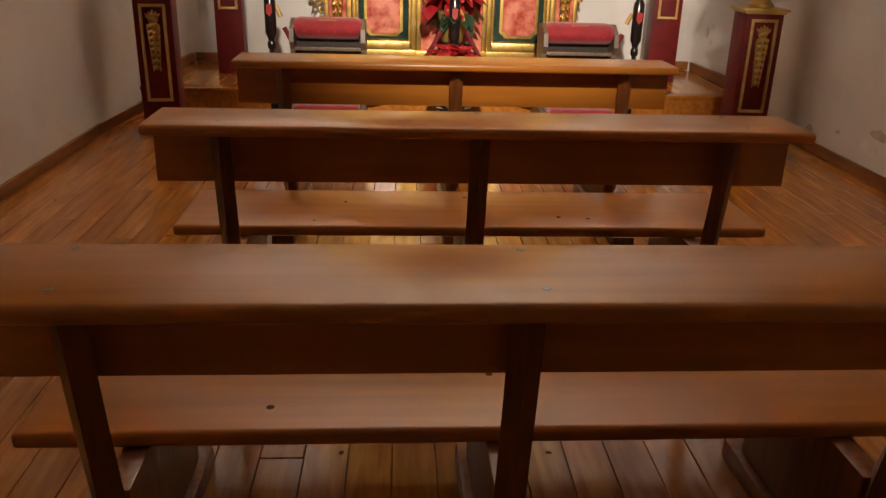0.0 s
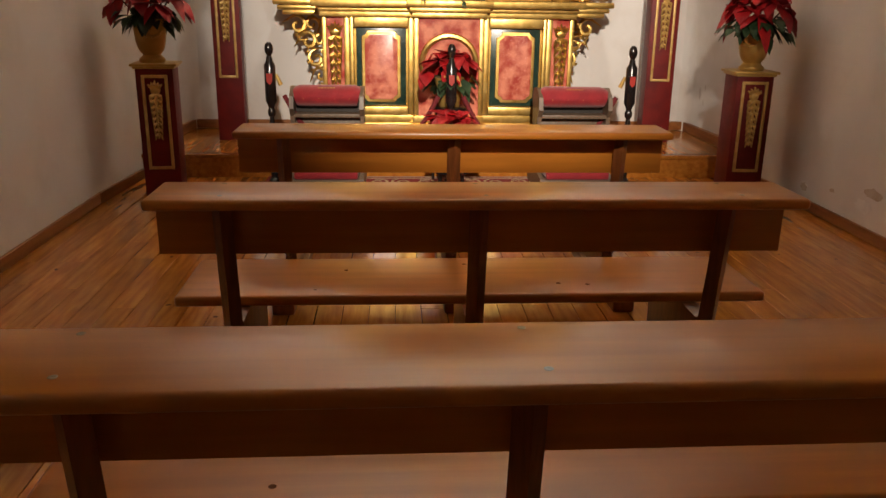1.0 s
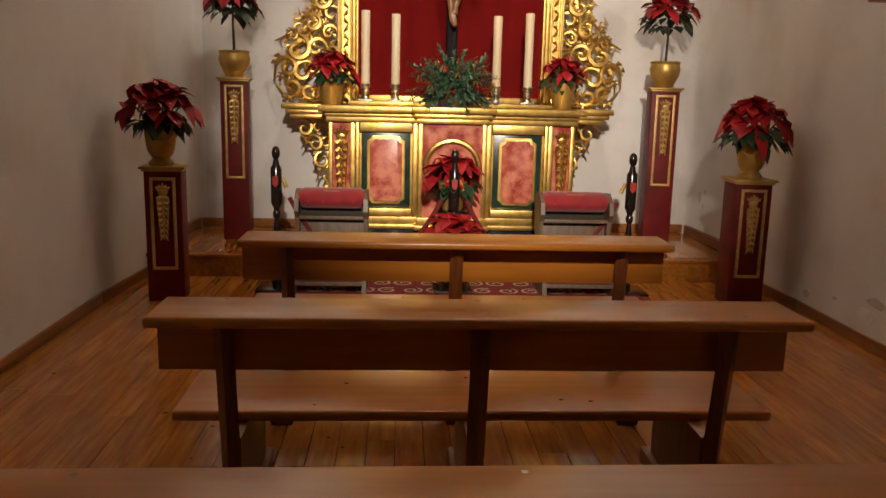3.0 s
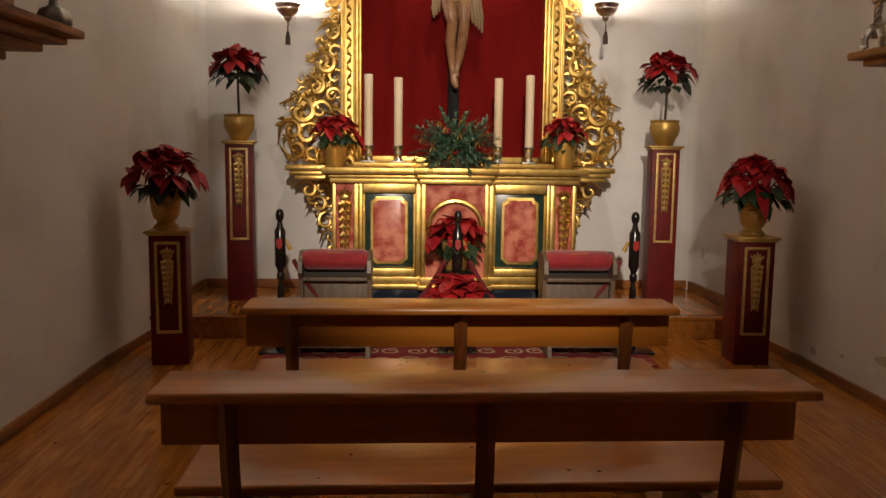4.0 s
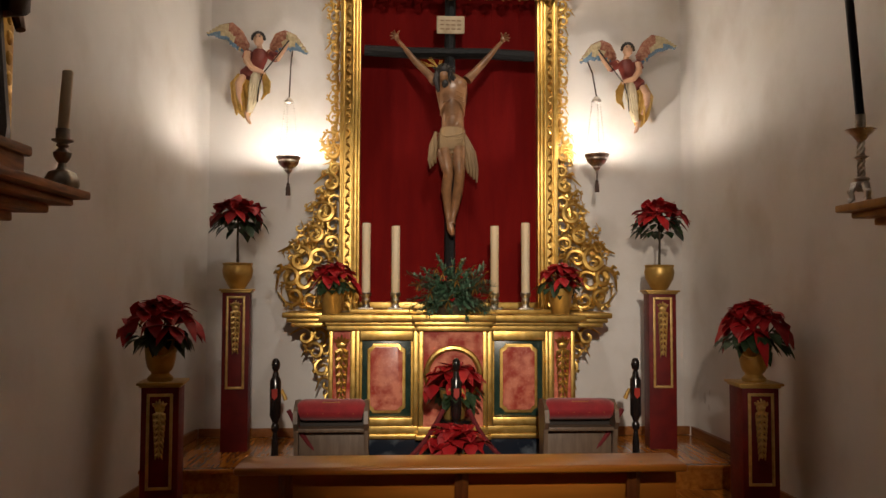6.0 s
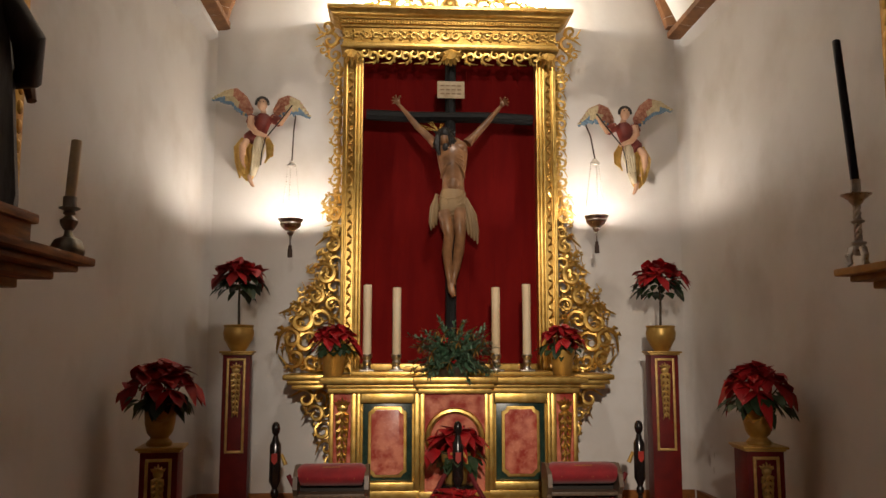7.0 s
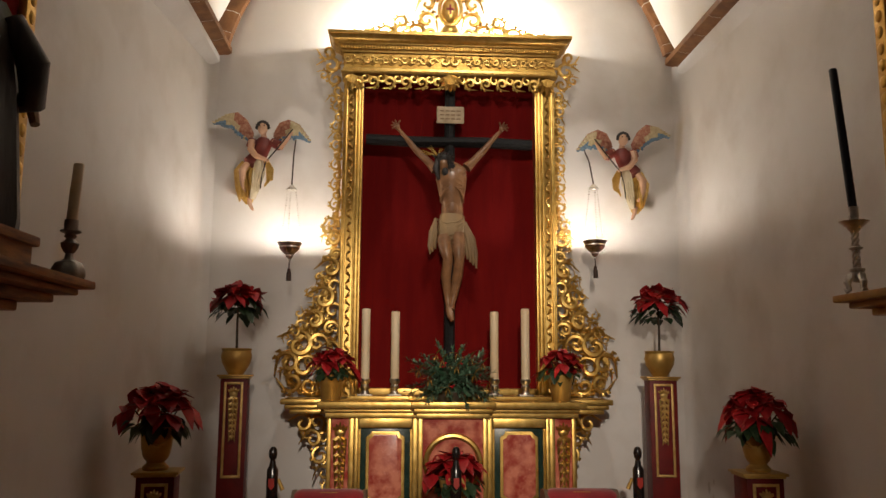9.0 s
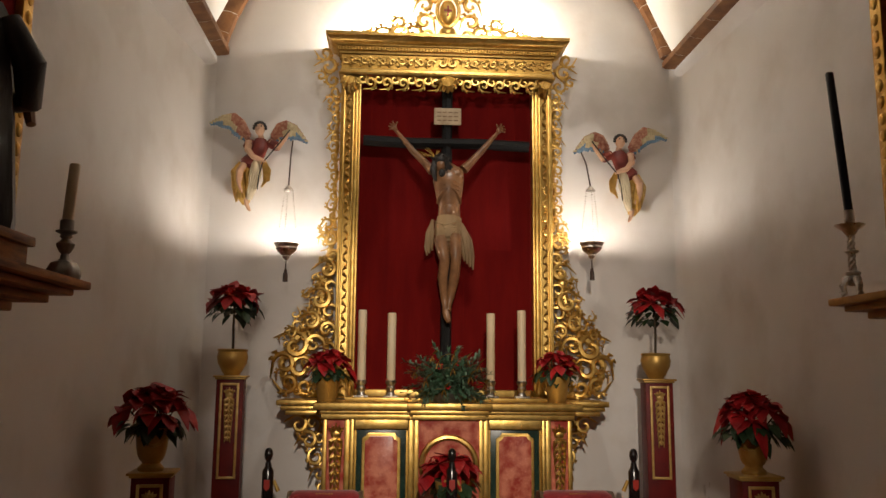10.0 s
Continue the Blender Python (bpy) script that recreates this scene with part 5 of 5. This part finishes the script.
def candlestick(x, y, z, h, metal, label, lean, wax, top, r, group, tall):
    ob = thing("candlestick", label, "candlestick", (x, y, z), 0, group)
    if tall:
        # three scrolled feet, a twisted stem with a knop, a wide drip pan and a socket
        for k in range(3):
            a = 2 * math.pi * k / 3 + 0.5
            d = Vector((math.cos(a), math.sin(a), 0))
            bm = bmesh.new()
            tube(bm, [d * 0.012 + Vector((0, 0, 0.085)), d * 0.030 + Vector((0, 0, 0.075)), d * 0.040 + Vector((0, 0, 0.045)), d * 0.034 + Vector((0, 0, 0.022)), d * 0.050 + Vector((0, 0, 0.013))], [0.012, 0.016, 0.014, 0.012, 0.013], 8)
            ball(bm, d * 0.042 + Vector((0, 0, 0.052)), 0.014, seg=8)
            part("foot", bm, metal, ob, "scrolled silver foot")
        bm = bmesh.new()
        lathe(bm, [(0.018, 0.05), (0.026, 0.07), (0.022, 0.09), (0.030, 0.098), (0.030, 0.104), (0.016, 0.110)], seg=16)
        for k in range(3):
            tube(bm, [(0.009 * math.cos(t * 2.2 + k * 2.094), 0.009 * math.sin(t * 2.2 + k * 2.094), 0.105 + 0.155 * t / 6) for t in [0.5 * i for i in range(13)]], 0.0085, 6)
        lathe(bm, [(0.010, 0.178), (0.026, 0.186), (0.028, 0.191), (0.012, 0.198)], seg=16)
        lathe(bm, [(0.014, 0.255), (0.022, 0.262), (0.030, 0.275), (0.056, 0.295), (0.060, 0.300), (0.052, 0.301), (0.02, 0.294)], seg=22)
        lathe(bm, [(0.020, 0.29), (0.020, h - 0.004), (0.022, h), (0.016, h)], seg=16)
        part("stick", bm, metal, ob, "twisted silver stem with drip pan")
    else:
        bm = bmesh.new()
        lathe(bm, [(0.056, 0), (0.060, 0.008), (0.058, 0.028), (0.046, 0.052), (0.026, 0.062)], seg=32, ripple=0.05, lobes=8)
        part("base", bm, metal, ob, "fluted bell-shaped base")
        bm = bmesh.new()
        lathe(bm, [(0.026, 0.060), (0.016, 0.070), (0.013, 0.088), (0.020, 0.094), (0.030, 0.112), (0.032, 0.124), (0.020, 0.134), (0.014, 0.142), (0.022, 0.150), (0.016, 0.160)], seg=24, ripple=0.04, lobes=8)
        lathe(bm, [(0.016, 0.158), (0.036, 0.166), (0.037, 0.171), (0.024, 0.174), (0.024, h), (0.018, h)], seg=22)
        part("stick", bm, metal, ob, "turned metal shaft")
    bm = bmesh.new()
    tube(bm, [(0, 0, h - 0.01), (lean * 0.5, 0, (h + top) / 2), (lean, 0, top - 0.004), (lean, 0, top)], [r, r, r * 0.97, r * 0.8], 16)
    part("wax", bm, wax, ob, "wax candle")
    return ob


def shelf(x0, x1, y0, y1, z, tier, label):
    ob = thing("wall_shelf", label, "shelf", (0, 0, z))
    wood = SHELFWOOD if x0 < 0 else OCHREWOOD
    bm = bmesh.new()
    box(bm, x0, x1, y0, y1, -0.03, 0.0, 0.008)
    part("top_board", bm, wood, ob)
    s = 1 if x0 < 0 else -1
    for i, (d, za, zb) in enumerate(((0.05, -0.055, -0.031), (0.12, -0.085, -0.056), (0.22, -0.12, -0.086))):
        bm = bmesh.new()
        a, b = (x0, x1 - d) if s > 0 else (x0 + d, x1)
        box(bm, a, b, y0 + d * 0.6, y1 - d * 0.6, za, zb, 0.008)
        part("moulding", bm, wood, ob, "stepped carved moulding")
    bm = bmesh.new()
    a, b, t0, t1, th = tier
    box(bm, a, b, t0, t1, 0.001, th * 0.25, 0.008)
    box(bm, a + 0.02, b - 0.02, t0 + 0.02, t1 - 0.02, th * 0.25, th * 0.75, 0.004)
    box(bm, a, b, t0, t1, th * 0.75, th, 0.01)
    part("plinth", bm, SHELFWOOD if s > 0 else GILTPAINT, ob, "moulded plinth for a figure")
    return ob


shelf(XL + 0.003, -0.53, 2.2, 3.2, 1.745, (XL + 0.02, -0.70, 2.45, 3.10, 0.15), "carved brown wooden wall shelf bearing a dark figure")
candlestick(-0.585, 3.07, 1.745, 0.21, PEWTER, "dark pewter candlestick with cream candle on shelf", 0.012, WAX, 0.42, 0.019, "candlesticks on the side shelves", False)
candlestick(-0.555, 2.36, 1.745, 0.21, PEWTER, "dark pewter candlestick with cream candle on shelf", 0.012, WAX, 0.42, 0.019, "candlesticks on the side shelves", False)
shelf(2.38, XR - 0.003, 2.3, 3.34, 1.735, (2.56, XR - 0.02, 2.5, 3.2, 0.10), "gilded brown wooden wall shelf by the east wall")
candlestick(2.455, 3.27, 1.735, 0.36, SILVER, "tall silver candlestick with a dark blue candle", -0.045, NAVYWAX, 0.95, 0.017, "candlesticks on the side shelves", True)
bm = bmesh.new()
lathe(bm, [(0.21, 0.0), (0.215, 0.05), (0.19, 0.35), (0.17, 0.6), (0.15, 0.75), (0.16, 0.88), (0.10, 1.0), (0.05, 1.02)], (0, 0, 0), 28, 0, 0.06, 9)
ball(bm, (0, -0.01, 1.12), 0.09, 1, 14, (.9, .95, 1.15))
ball(bm, (0, 0.02, 1.15), 0.095, 0, 14, (.95, 1, 1))
tube(bm, [(0.13, 0.0, 0.92), (0.22, 0.05, 0.74), (0.19, 0.13, 0.60), (0.05, 0.19, 0.60)], [.06, .07, .06, .04], 10, 0)
tube(bm, [(-0.13, 0.0, 0.92), (-0.2, 0.08, 0.72), (0.0, 0.2, 0.64)], [.06, .07, .045], 10, 0)
tube(bm, [(0.03, 0.17, 0.62), (0.06, 0.2, 0.76), (0.06, 0.18, 0.84)], [.07, .075, .05], 10, 1)
ball(bm, (0.07, 0.18, 0.91), 0.055, 1, 10)
tube(bm, [(0.06, 0.2, 0.64), (0.14, 0.24, 0.62), (0.17, 0.22, 0.52)], [.04, .034, .022], 8, 1)
bmesh.ops.transform(bm, matrix=Matrix.Scale(0.82, 4), verts=bm.verts)
solo("saint_statue", bm, [ROBE, SKINPAINT], "dark robed carved wooden figure standing on a shelf", "statue", (-0.90, 2.93, 1.745 + 0.15))


def wall_picture(x, y0, y1, z0, z1, s, label):
    ob = thing("framed_panel", label, "picture frame", (x, (y0 + y1) / 2, z0))
    w, h = (y1 - y0) / 2, z1 - z0
    for a in ((-w, -w + 0.1, 0, h), (w - 0.1, w, 0, h), (-w + 0.1, w - 0.1, 0, 0.1), (-w + 0.1, w - 0.1, h - 0.1, h)):
        bm = bmesh.new()
        box(bm, min(0, s * 0.06), max(0, s * 0.06), a[0], a[1], a[2], a[3], 0.015)
        for k in range(int((a[3] - a[2] + a[1] - a[0]) / 0.09)):
            f = (k + 0.5) * 0.09
            yy, zz = ((a[0] + a[1]) / 2, a[2] + f) if a[3] - a[2] > 0.2 else (a[0] + f, (a[2] + a[3]) / 2)
            if yy < a[1] and zz < a[3]:
                ball(bm, (s * 0.06, yy, zz), 0.028, 0, 8, (0.5, 1, 1.2))
        part("frame", bm, GOLDDARK, ob, "carved gilded frame")
    part("backing", B(min(0, s * 0.02), max(0, s * 0.02), -w + 0.08, w - 0.08, 0.08, h - 0.08), CLOTH, ob, "dark red backing")
    return ob


wall_picture(XL + 0.002, 2.3, 3.83, 2.0, 3.9, 1, "gilded carved frame with red backing behind the figure")
wall_picture(XR - 0.002, 2.6, 4.05, 2.15, 3.9, -1, "gilded carved frame on the plaster wall")

# ---- floor planks ----
rnd = random.Random(77)
PW = 0.105
plank_mesh = {}


def planks(parent, x0, x1, y0, y1, z, seed):
    r = random.Random(seed)
    n = round((x1 - x0) / PW)
    w = (x1 - x0) / n
    for i in range(n):
        y = y0 - r.uniform(0.0, 1.2)
        while y < y1:
            ln = r.choice((1.6, 2.0, 2.4, 2.8))
            a, b = max(y, y0), min(y + ln, y1)
            y += ln
            if b - a < 0.12:
                continue
            key = (round(w, 4), round(b - a, 2))
            if key not in plank_mesh:
                plank_mesh[key] = mesh_of("plank", B(-w / 2 + 0.0007, w / 2 - 0.0007, 0.0007, key[1] - 0.0007, -0.012, 0.0, 0.0016, seg=1), FLOORWOOD)
            share("plank", plank_mesh[key], parent, (x0 + w * (i + 0.5), a, z + r.uniform(-0.0007, 0.0007)))


planks(floor, XL + 0.004, XR - 0.004, YF, EDGE, 0.0, 5)
planks(step, XL + 0.016, XR - 0.016, EDGE + 0.07, YB - 0.01, PLAT, 6)
rk = random.Random(41)
for k in range(120):
    kx, ky = rk.uniform(XL + 0.1, XR - 0.1), rk.uniform(0.6, EDGE - 0.1)
    q = rk.uniform(0.005, 0.011)
    key = round(q, 3)
    if ("k", key) not in plank_mesh:
        plank_mesh["k", key] = mesh_of("knot", L([(key, 0.0), (key * 0.5, 0.0006)], seg=8), KNOT)
    o = share("knot", plank_mesh["k", key], floor, (kx, ky, 0.0008), rk.uniform(0, 180))
    o.scale = (1, rk.uniform(1.1, 1.9), 1)
